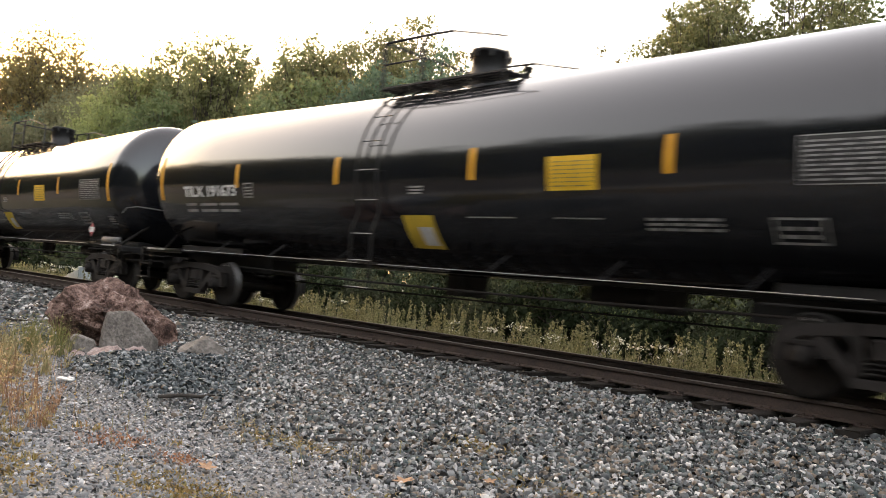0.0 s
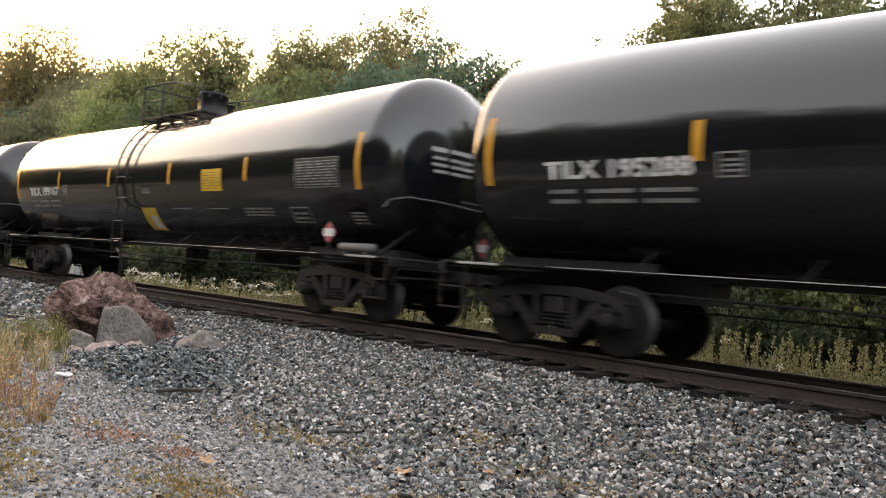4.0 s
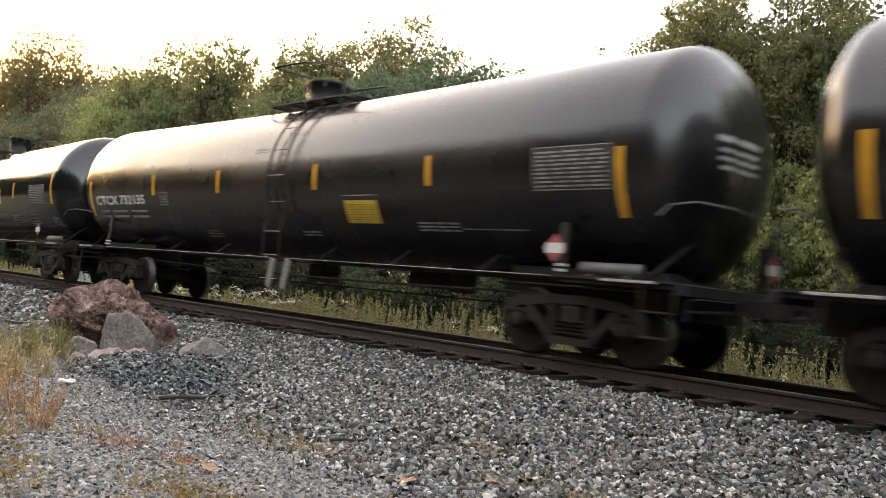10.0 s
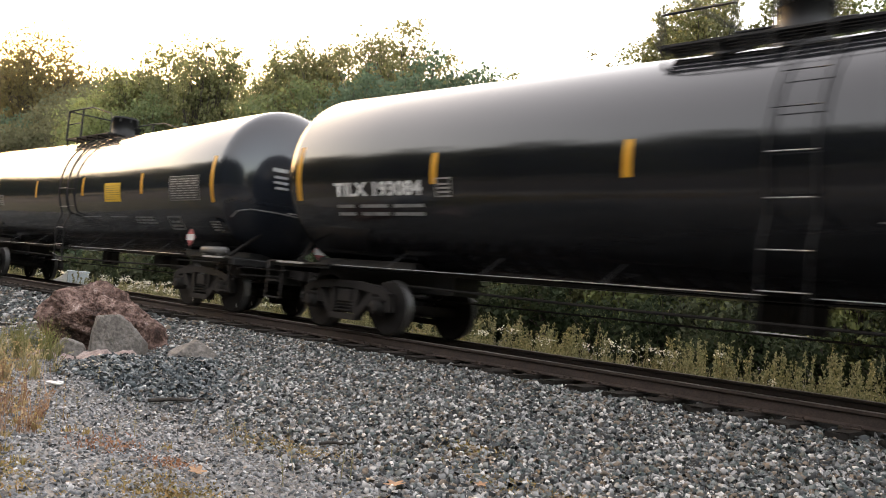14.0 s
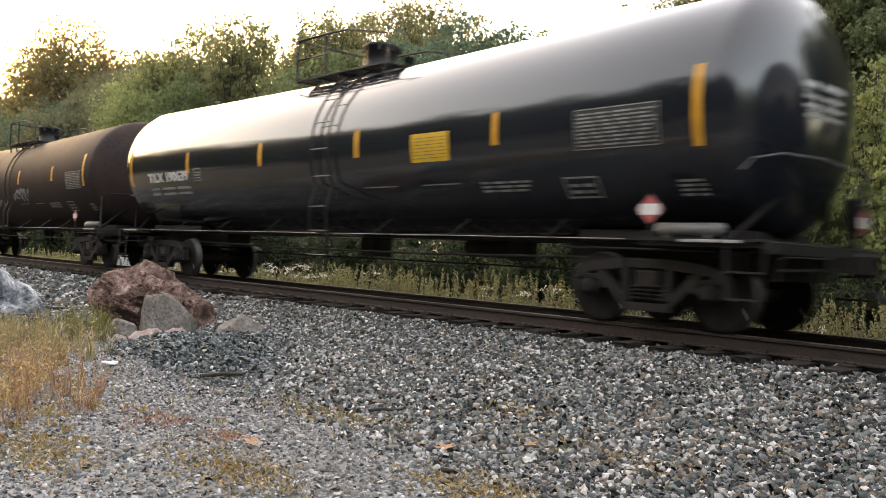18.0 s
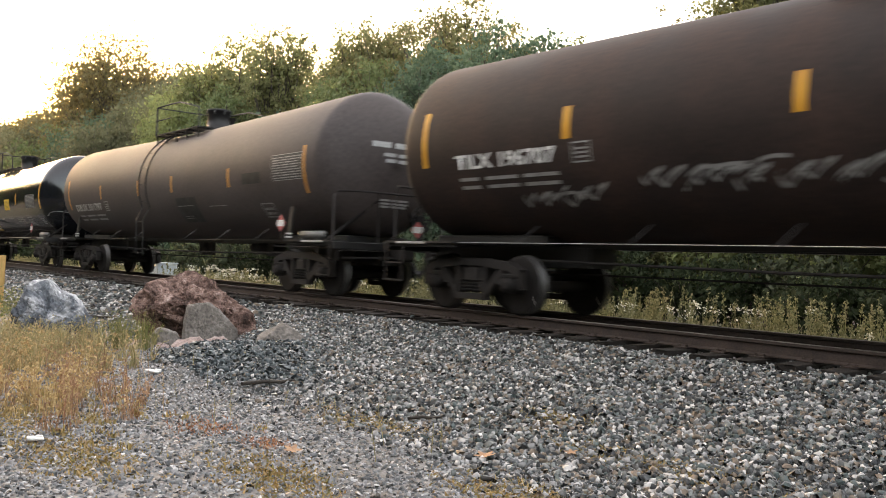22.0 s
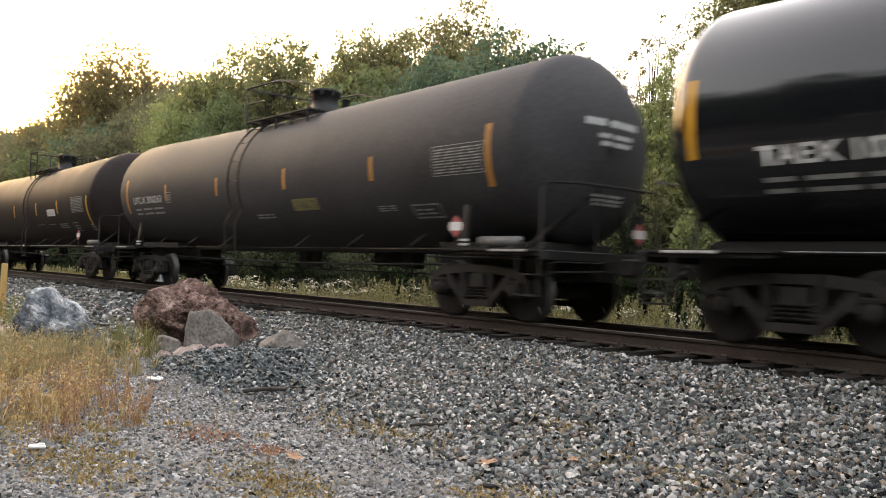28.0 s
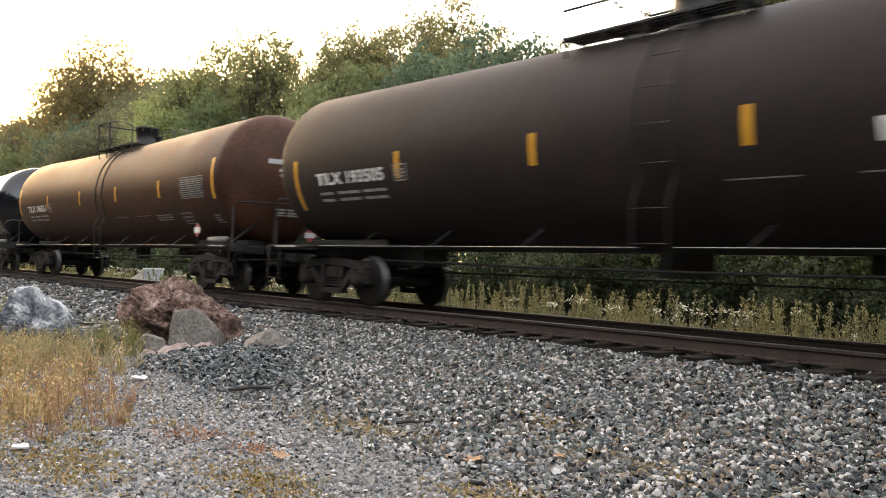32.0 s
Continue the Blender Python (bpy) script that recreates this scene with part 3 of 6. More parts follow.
    if "scrawl" in spec:
        for j, (a, b, c, e, n) in enumerate(spec["scrawl"]):
            bm = bmesh.new()
            rnd = random.Random(40 + j)
            for k in range(n):
                ang, cx = rnd.uniform(0, 6.3), a + (b - a) * (k + 0.5) / n
                rx, rz = (b - a) / n * rnd.uniform(0.5, 0.9), (e - c) * rnd.uniform(0.3, 0.5)
                cz = (c + e) / 2 + rnd.uniform(-0.05, 0.05)
                turns, last = rnd.uniform(0.5, 1.2), None
                for q in range(17):
                    th = ang + turns * q / 16 * math.tau
                    x, z = cx + rx * math.cos(th) + 0.3 * rx * math.sin(2.3 * th), cz + rz * math.sin(th * 1.3)
                    w = 0.045 if j == 0 else 0.022
                    pair = [bm.verts.new(on_tank(x, z - w, 0.005)), bm.verts.new(on_tank(x + w, z + w, 0.005))]
                    if last:
                        bm.faces.new((last[0], pair[0], pair[1], last[1]))
                    last = pair
            tagged(part("graffiti", finish(bm, "graffiti", M_GREYSTENCIL), car, "faded white spray-paint scrawl"), kind="stuff")
    # ladder up the near side
    lx, lw = spec["ladder"], 0.26
    ax = tank_axis(lx)
    lad = part("ladder", finish(bmesh.new(), "ladder"), car)
    for s in (-1, 1):
        bm = bmesh.new()
        pts = [Vector((lx + s * lw, -1.60, 0.66)), Vector((lx + s * lw, -1.64, 1.6))] + [on_tank(lx + s * lw, ax + TANK["r"] * math.sin(a), 0.09) for a in np.linspace(-0.42, 1.18, 14)]
        ring = []
        for p in pts:
            r = Vector((0, p.y, p.z - ax)).normalized() if p.z > 1.7 else Vector((0, -1, 0))
            ring.append([bm.verts.new(p + Vector((u, 0, 0)) + r * w) for u, w in ((-0.006, -0.020), (0.006, -0.020), (0.006, 0.020), (-0.006, 0.020))])
        for p, q in zip(ring, ring[1:]):
            for k in range(4):
                bm.faces.new((p[k], p[(k + 1) % 4], q[(k + 1) % 4], q[k]))
        part("ladder_stile", finish(bm, "ladder_stile", M_FRAME), lad)
    for k in range(9):
        bm = bmesh.new()
        z = 0.70 + 0.43 * k
        a = -0.60 + (k - 2) * 0.29
        c = Vector((lx, -1.63, z)) if k < 3 else on_tank(lx, ax + TANK["r"] * math.sin(a), 0.09)
        tube(bm, [(lx - lw, c.y, c.z), (lx + lw, c.y, c.z)], 0.008, 6)
        part("rung", finish(bm, "rung", M_PALE if k < 5 and kind in "AB" else M_FRAME), lad)
    if kind == "B":
        bm = bmesh.new()
        for s in (-0.18, 0.30):
            beam(bm, (lx + s + 0.10, -1.50, 1.06), (lx + s - 0.12, -1.42, 0.55), 0.05, 0.11)
        part("step_bracket", finish(bm, "step_bracket", M_PALE), car, "pale grey slanted step brackets")
    # long side rails
    for s in (-1, 1):
        bm = bmesh.new()
        gaps = [(-6.9, lx - lw - 0.02), (lx + lw + 0.02, 6.95)] if s < 0 else [(-6.9, 6.95)]
        for a, b in gaps:
            tube(bm, [(a, s * 1.47, 1.09), (b, s * 1.47, 1.09)], 0.0065, 6)
        # the sky's brightness on the rail is put into its pale colour
        part("side_rail", finish(bm, "side_rail", M_PALE if not dull else M_STEEL), car)
        for x in (-5.6, -3.6, -1.6, 1.9, 3.8, 5.7):
            def br():
                bm = bmesh.new()
                beam(bm, (0, 0, 1.09), (0.12, 0.30, 1.36), 0.008, 0.016)
                return finish(bm, "rail_bracket", M_FRAME)
            part("rail_bracket", shared("bracket", br), car, m=pose(x, s * 1.46, 0, 0, 0, 0 if s < 0 else 180))
    # top fittings
    top = tank_axis(0) + TANK["r"]
    dx = spec.get("dome", 0.0)
    wx0, wx1 = (-1.35, 1.55) if kind != "B" else (-0.80, 1.60)
    for s in (-1, 1):
        bm = bmesh.new()
        for k in range(4):
            box(bm, (wx0 + wx1) / 2, s * (0.66 + 0.11 * k), top - 0.07, wx1 - wx0, 0.085, 0.03)
        for k in range(5):
            x = wx0 + 0.08 + k * (wx1 - wx0 - 0.16) / 4
            beam(bm, (x, s * 0.35, top - 0.09), (x, s * 1.04, top - 0.09), 0.04, 0.05)
            beam(bm, (x, s * 1.02, top - 0.09), (x, s * 0.98, top - 0.42), 0.03, 0.04)
        part("walkway", finish(bm, "walkway", M_FRAME), car)
    bm = bmesh.new()
    dr, dh = {"B": (0.42, 0.60), "D": (0.31, 0.62)}.get(kind, (0.33, 0.66))
    spin(bm, [(0, dr + 0.06), (0.10, dr + 0.06), (0.12, dr), (dh - 0.06, dr), (dh - 0.06, dr + 0.02), (dh, dr + 0.02), (dh + 0.02, dr - 0.05)], (dx + 0.10, 0, top - 0.03), (0, 0, 1), 28)
    for k in range(8):
        a = k * math.tau / 8
        box(bm, dx + 0.10 + (dr + 0.02) * math.cos(a), (dr + 0.02) * math.sin(a), top + dh - 0.12, 0.05, 0.05, 0.10)
    part("valve_dome", finish(bm, "valve_dome", M_FRAME), car, "black steel protective valve housing")
    bm = bmesh.new()
    mx = dx - 0.85 if kind != "B" else dx + 1.1
    spin(bm, [(0, 0.27), (0.16, 0.27), (0.16, 0.31), (0.21, 0.31), (0.23, 0.05)], (mx, 0.0, top - 0.02), (0, 0, 1), 20)
    part("manway", finish(bm, "manway", M_FRAME), car)
    bm = bmesh.new()
    spin(bm, [(0, 0.07), (0.22, 0.07), (0.24, 0.10), (0.30, 0.10)], (dx + 0.95 if kind != "B" else dx - 0.9, 0.0, top - 0.02), (0, 0, 1), 12)
    part("vent_valve", finish(bm, "vent_valve", M_FRAME), car)
    rz = top + 0.72
    for s in (-1, 1):
        bm = bmesh.new()
        y = s * 1.02
        for x in (wx0 + 0.02, -0.35):
            if kind == "B" or (kind == "D" and x > -1):
                continue
            beam(bm, (x, y, top - 0.12), (x, y, rz), 0.045, 0.045)
        tube(bm, [(wx0 + 0.02, y, rz), (-0.35, y, rz), (0.30, y, rz - 0.02), (wx1 - 0.05, y, rz - 0.28), (wx1, y, rz - 0.45), (wx1, y, top - 0.1)], 0.02, 6)
        tube(bm, [(wx0 + 0.02, y, rz - 0.38), (-0.35, y, rz - 0.38)], 0.016, 6)
        part("safety_railing", finish(bm, "safety_railing", M_FRAME), car)
    bm = bmesh.new()
    tube(bm, [(wx0 + 0.02, -1.02, rz), (wx0 + 0.02, 1.02, rz)], 0.02, 6)
    part("cross_rail", finish(bm, "cross_rail", M_FRAME), car)
    # underside
    bm = bmesh.new()
    spin(bm, [(0, 0.20), (0.16, 0.20), (0.18, 0.13), (0.42, 0.12), (0.46, 0.17), (0.54, 0.17)], (0.15, 0, 1.26), (0, 0, -1), 20)
    box(bm, 0.15, 0, 0.92, 0.9, 0.08, 0.42)
    part("outlet_valve", finish(bm, "outlet_valve", M_STEEL), car)
    bm = bmesh.new()
    tube(bm, [(-6.3, -0.55, 0.86), (-2.0, -0.60, 0.80), (2.2, -0.60, 0.80), (6.3, -0.55, 0.86)], 0.022, 6)
    part("brake_pipe", finish(bm, "brake_pipe", M_STEEL), car)
    bm = bmesh.new()
    tube(bm, [(-6.0, 0.35, 0.66), (6.0, 0.35, 0.66)], 0.016, 6)
    part("brake_rod", finish(bm, "brake_rod", M_STEEL), car)
    bm = bmesh.new()
    spin(bm, [(-0.5, 0.06), (-0.46, 0.17), (0.46, 0.17), (0.5, 0.06)], (3.0, 0.25, 0.95), (1, 0, 0), 18)
    box(bm, 3.9, 0.1, 0.92, 0.40, 0.34, 0.34, bevel=0.03)
    box(bm, 3.0, 0.25, 1.15, 0.1, 0.3, 0.2)
    part("brake_reservoir", finish(bm, "brake_reservoir", M_STEEL), car)
    bm = bmesh.new()
    for s in (-0.32, 0.32):
        beam(bm, (-5.4, s, 1.13), (5.4, s, 1.13), 0.05, 0.14)
    part("belly_bar", finish(bm, "belly_bar", M_FRAME), car)
    mirror = Matrix.Diagonal((1, -1, 1, 1))
    for side in (0, 180):
        m = pose(0, 0, 0, 0, 0, side)
        for nm, k in (("stub_sill", "sill"), ("end_platform", "platform"), ("coupler", "coupler"), ("end_handrail", "hook" if kind in "AB" else "rail"), ("saddle", "saddle"), ("end_sill", "endsill"), ("uncoupling_lever", "lever"), ("air_hose", "hose"), ("brake_rigging", "rigging")):
            part(nm, shared("end" + k, lambda: end_mesh(k)), car, m=m)
        posts = (("saddle_post", "post"), ("reflective_band", "bands")) if kind in "BD" else ()
        for nm, k in (("head_brace", "brace"), ("edge_beam", "edgebeam"), ("sill_steps", "steps")) + posts:
            for near in (m, m @ mirror):
                part(nm, shared("end" + k, lambda: end_mesh(k)), car, m=near)
    for nm, k in (("brake_wheel", "brake"), ("end_stencil", "endmarks" if kind in "AB" else "highmarks"), ("air_reservoir", "cylinder")):
        ob = part(nm, shared("end" + k + (kind if k == "highmarks" else ""), lambda: end_mesh(k)), car)
        if nm == "end_stencil":
            tagged(ob, kind="stuff")
    part("platform_edge", shared("endedge", lambda: end_mesh("edge")), car, "platform edge coloured pale for the light on it")
    part("platform_edge", shared("endedge", lambda: end_mesh("edge")), car, "platform edge coloured pale for the light on it", pose(-16.28, 0, 0))
    placard(car, 7.12 if kind in "BD" else 7.42, -1.60, 1.44, 0)
    placard(car, 9.06, 0.45, 1.40, 90)
    wheels = bogie(car, -7.05) + bogie(car, 7.05)
    return car, wheels


STEN_A = [(1.54, 2.41, 1.87, 1.90, 1), (3.05, 3.90, 1.87, 1.90, 1), (4.34, 5.30, 1.74, 1.91, 3), (7.60, 7.95, 1.63, 1.84, 4)]
A = dict(kind="A", paint=M_GLOSS, ends=(-8.0, 7.97), strips=(-4.62, -1.30, 1.80, 4.88), long=(2.17, 3.11), short=(2.38, 2.84), mark_box=(-7.0, -4.88, 2.22, 2.45),
         data=(6.22, 7.44, 2.24, 2.71), stencils=STEN_A, boxes=[(5.88, 6.44, 1.63, 1.90)], signs=[(2.84, 3.70, 2.22, 2.66, "yellow")], ladder=0.70, dome=-0.05,
         label="glossy black tank car with amber strips and a yellow sign", tank_label="glossy black horizontal tank")
A2 = dict(A, strips=(-4.83, -1.63, 1.53, 4.69), signs=[(2.90, 3.68, 2.21, 2.65, "yellow"), (-0.04, 0.64, 1.41, 1.89, "pair")], stencils=[(1.36, 2.25, 1.86, 1.89, 1), (2.96, 3.70, 1.86, 1.89, 1)] + STEN_A[2:] + [(0.19, 0.55, 2.20, 2.34, 3)],
          ladder=-0.72, dome=0.10, label="glossy black tank car with two yellow signs and amber strips")
B = dict(A, kind="B", paint=M_SATIN, ends=(-7.98, 7.97), strips=(-4.23, -1.32, 1.51, 4.46), long=(1.86, 2.71), short=(2.31, 2.76), mark_box=(-7.66, -4.95, 2.12, 2.34), square=-4.13,
         data=(6.63, 7.83, 2.22, 2.74), stencils=[(2.43, 3.35, 2.19, 2.22, 1), (4.20, 5.05, 1.66, 1.81, 3), (5.15, 6.35, 1.69, 1.72, 1), (-2.53, -1.95, 1.46, 1.62, 3), (1.03, 1.53, 1.54, 1.64, 2), (-0.37, 0.15, 3.06, 3.16, 2)],
         boxes=[], signs=[(2.50, 3.34, 1.76, 2.12, "dusty")], ladder=0.73, dome=-0.42, label="satin black tank car with amber strips and low yellow sign", tank_label="satin black horizontal tank")
C = dict(A, kind="C", paint=M_RUST, label="weathered brown-black tank car with amber strips", tank_label="weathered brown-black horizontal tank", signs=[])
Dk = dict(A, kind="D", paint=M_MATTE, ladder=-0.68, dome=0.42, long=(2.05, 3.0), short=(2.30, 2.73), ends=(-7.70, 7.70), strips=(-4.28, -1.24, 1.12, 4.47), mark_box=(-7.1, -4.55, 1.98, 2.2),
          data=(6.30, 7.50, 2.36, 2.85), boxes=[(5.30, 6.10, 1.62, 1.91)], label="dusty matte grey-black tank car with faded strips", tank_label="dusty matte grey-black horizontal tank", faded=True)
TRAIN = []


def add_car(x, spec):
    """A car whose middle stands at x at the start."""
    car, wheels = tank_car(dict(spec, seed=100 + len(TRAIN)))
    TRAIN.append((x, car, wheels))


add_car(-9.83, dict(A2, mark="TILX 191673"))
add_car(-28.72, dict(A2, mark="TILX 195288"))
add_car(-47.58, dict(A2, mark="TILX 199167", strips=(-4.83, -1.63, 1.46, 4.56)))
add_car(-66.70, dict(B, mark="CITX 220182", scrawl=[(-4.75, -3.05, 1.74, 1.95, 9)], label="satin black tank car with faint graffiti and yellow sign"))
add_car(-85.49, dict(B, mark="CTCX 732135", strips=(-4.46, -1.60, 1.71, 4.58), ladder=0.65))
add_car(-104.22, dict(A, mark="TILX 193084"))
add_car(-123.17, dict(A, mark="TILX 193064", paint=M_BLUEGLOSS, strips=(-4.74, -1.57, 1.62, 4.88), ladder=0.62, signs=[(2.94, 3.80, 2.22, 2.66, "yellow")]))
add_car(-142.22, dict(A, mark="TILX 190639", paint=M_BLUEGLOSS, strips=(-4.86, -1.69, 1.50, 4.77), ladder=0.52, signs=[(2.94, 3.80, 2.22, 2.66, "yellow")]))
add_car(-161.40, dict(C, mark="TILX 196707", strips=(-4.67, -1.36, 1.74, 5.06), short=(2.52, 2.97), long=(2.3, 3.2), ends=(-7.75, 7.7), data=(6.29, 7.45, 2.27, 2.72), ladder=0.80, dome=-0.40, scrawl=[(1.1, 2.6, 1.98, 2.36, 8), (-3.5, -0.3, 1.77, 2.06, 12), (-5.7, -4.2, 1.64, 1.88, 7)],
        label="weathered brown-black tank car with white graffiti"))
add_car(-180.84, dict(Dk, mark="DBUX 301797", paint=M_WARM, ends=(-7.66, 7.80), strips=(-4.42, -1.26, 1.12, 4.42), data=(6.50, 7.70, 2.36, 2.86), boxes=[(5.68, 6.22, 1.61, 1.91)], signs=[(1.25, 2.45, 1.55, 2.15, "dark"), (5.10, 5.95, 2.33, 2.57, "dark")],
        stencils=[(1.30, 2.2, 1.89, 1.98, 2), (3.12, 4.05, 1.90, 1.93, 1), (1.45, 1.9, 1.64, 1.72, 2)], label="dusty warm-grey tank car with faded strips"))
add_car(-200.10, dict(A2, mark="TAEX 1075", strips=(-4.85, -1.65, 1.72, 4.72), ends=(-8.10, 8.12), mark_box=(-7.28, -5.55, 2.04, 2.26), paint=M_NEWGLOSS, label="very glossy new black tank car with yellow signs"))
add_car(-219.48, dict(Dk, mark="UTLX 300263", mark_box=(-7.21, -5.14, 2.28, 2.48), strips=(-4.83, -1.74, 1.48, 4.62), data=(6.38, 7.58, 2.29, 2.73), boxes=[(5.55, 6.30, 1.63, 1.86)], signs=[(1.68, 2.65, 1.86, 2.09, "dim")], stencils=[(0.0, 0.75, 1.74, 1.85, 2), (4.6, 5.1, 1.77, 1.88, 3)],
        label="dusty grey-black tank car with faded yellow sign"))
add_car(-238.73, dict(C, mark="TILX 193505", paint=M_BROWNBLACK, strips=(-4.48, -1.38, 1.88, 4.57), ends=(-7.72, 7.84), short=(2.23, 2.68), long=(1.8, 2.74), signs=[(3.28, 4.26, 2.16, 2.40, "white")], ladder=0.68, dome=0.1, label="weathered brown-black tank car with a white notice"))
add_car(-258.11, dict(C, mark="TILX 196031", paint=M_ORANGERUST, short=(2.3, 2.74), label="weathered brown-black tank car with plain sides"))
add_car(-277.60, dict(A, mark="TILX 198342", paint=M_NEWGLOSS))

# ---- ground ----
M_GROUND = mat("gravel_lot_dirt", (0.065, 0.061, 0.057), (0.235, 0.228, 0.220), 0.9, (0.8, 0.95), 0.6, fine=38, mid=(0.15, 0.145, 0.137))
STONE_COLOURS = [(0.033, 0.036, 0.037), (0.277, 0.280, 0.273), (0.101, 0.109, 0.112), (0.152, 0.155, 0.150), (0.052, 0.057, 0.060), (0.444, 0.436, 0.425), (0.171, 0.138, 0.106), (0.075, 0.097, 0.094), (0.211, 0.228, 0.218), (0.106, 0.129, 0.126), (0.222, 0.176, 0.135), (0.333, 0.333, 0.324), (0.040, 0.044, 0.045), (0.645, 0.623, 0.594), (0.112, 0.120, 0.123), (0.060, 0.058, 0.055)]
M_STONES = island_mat("ballast_stone", STONE_COLOURS, 0.7, noise_scale=22)
M_LOTSTONES = island_mat("dusty_lot_stone", [(0.102, 0.106, 0.109), (0.307, 0.309, 0.311), (0.173, 0.181, 0.187), (0.224, 0.228, 0.228), (0.133, 0.138, 0.142), (0.428, 0.425, 0.425), (0.224, 0.203, 0.182), (0.163, 0.172, 0.176), (0.275, 0.278, 0.279), (0.204, 0.210, 0.215), (0.255, 0.228, 0.203), (0.367, 0.370, 0.367), (0.087, 0.092, 0.093), (0.530, 0.526, 0.519)], 0.8, noise_scale=25)


HEAP = (-10.5, 5.25)


def heap(x, y):
    """Outline of the low heap of spilled stone before the boulder."""
    u, v = (x - HEAP[0]) * 0.86 - (y - HEAP[1]) * 0.5, (x - HEAP[0]) * 0.5 + (y - HEAP[1]) * 0.86
    return np.exp(-((u / 1.3) ** 4 + (v / 0.95) ** 4) ** 0.8)


def ground_z(x, y):
    """Height of the ground: the gravel lot, the ballast bank and the verge behind the track."""
    x, y = np.asarray(x, float), np.asarray(y, float)
    d = np.abs(y - TRACK_Y)
    toe = np.interp(x, [-16, -9, -5, 0], [3.5, 4.2, 5.2, 5.2])
    near = np.where(d < 1.6, -0.29, np.where(d < toe, -0.29 + (LOT_Z + 0.05 + 0.29) * (np.maximum(d - 1.6, 0) / (toe - 1.6)) ** 0.9, LOT_Z + 0.05 * np.exp(-(d - toe) / 0.6)))
    far = np.interp(d, [0, 1.6, 2.6, 4, 9, 30, 400], [-0.28, -0.28, -0.52, -0.58, -0.60, -0.4, 0.0])
    z = np.where(y < TRACK_Y, near, far)
    z = z + np.where(d > 2.2, 0.03 * np.sin(x * 0.9 + 1.3 * np.sin(y * 0.7)) * np.cos(y * 0.8 + 0.4 * x) + 0.018 * np.sin(2.3 * x + 1.7 * y) * np.sin(1.9 * y - x), 0)
    # uneven shoulder of ballast against the ends of the sleepers
    z = z + np.where(y < TRACK_Y, (0.015 + 0.03 * np.sin(3.1 * x + 2 * np.sin(1.3 * x))) * np.exp(-((d - 1.62) / 0.24) ** 2), 0)
    # low heap of spilled stone before the boulder
    return z + 0.22 * heap(x, y)


def edge_y(x):
    """Foot of the ballast bank on the lot side."""
    return TRACK_Y - np.interp(x, [-16, -9, -5, 0], [3.9, 4.6, 5.3, 5.3]) + 0.2 * np.sin(x * 0.8)


def spread(lo, hi, a, b, fine, coarse):
    """Grid lines: fine steps between a and b, growing outwards to lo and hi."""
    mid = list(np.arange(a, b + fine / 2, fine))
    left, right, s = [], [], fine
    while a - sum(left) > lo:
        s *= coarse
        left.append(s)
    s = fine
    while b + sum(right) < hi:
        s *= coarse
        right.append(s)
    return np.array([a - sum(left[:k + 1]) for k in range(len(left))][::-1] + mid + [b + sum(right[:k + 1]) for k in range(len(right))])


gx, gy = spread(-900, 900, -30, 2, 0.22, 1.22), spread(-900, 900, 0, 16, 0.22, 1.25)
GX, GY = np.meshgrid(gx, gy, indexing="ij")
gv = np.stack([GX, GY, ground_z(GX, GY)], -1).reshape(-1, 3)
ni, nj = len(gx), len(gy)
idx = np.arange(ni * nj).reshape(ni, nj)
gf = np.stack([idx[:-1, :-1], idx[1:, :-1], idx[1:, 1:], idx[:-1, 1:]], -1).reshape(-1, 4)
# bank ground coloured dark for the shade in gaps between ballast stones
M_GAPSHADE = mat("ballast_gap_shade", (0.022, 0.021, 0.020), (0.085, 0.084, 0.082), 2.0, (0.85, 0.95), 0.6, fine=45)
# dark soil added at the lot's sides and rear to dim tank reflections
M_DIMSOIL = mat("added_dark_soil", (0.026, 0.027, 0.017), (0.10, 0.095, 0.06), 1.5, (0.85, 0.95), 0.6, fine=30)
mid = gv[gf].mean(1)
mirror_dim = (mid[:, 1] < -12.5) | ((mid[:, 0] < -21 + 2 * np.sin(mid[:, 1] * 1.3)) | (mid[:, 0] > 9)) & (mid[:, 1] < 6.2)
bank = (mid[:, 1] > edge_y(mid[:, 0]) + 0.15) & (mid[:, 1] < 12.6)
tagged(new("ground", raw_mesh("ground", gv, gf, [M_GROUND, M_GAPSHADE, M_DIMSOIL], np.where(bank, 1, np.where(mirror_dim, 2, 0)), smooth=True)), "grey gravel and dirt ground with sparse dry patches", "ground", kind="structure")


# unseen dark strip, added so the lower tanks mirror dark ground
bm = bmesh.new()
box(bm, -40, -6.6, LOT_Z + 0.02, 240, 13.8, 0.06)
tagged(new("road", finish(bm, "road", mat("added_dark_strip", (0.022, 0.022, 0.023), (0.06, 0.058, 0.056), 0.6, (0.85, 0.95), 0.3, fine=60))), "added dark strip behind the camera that dims the tank reflections", "road", kind="structure")


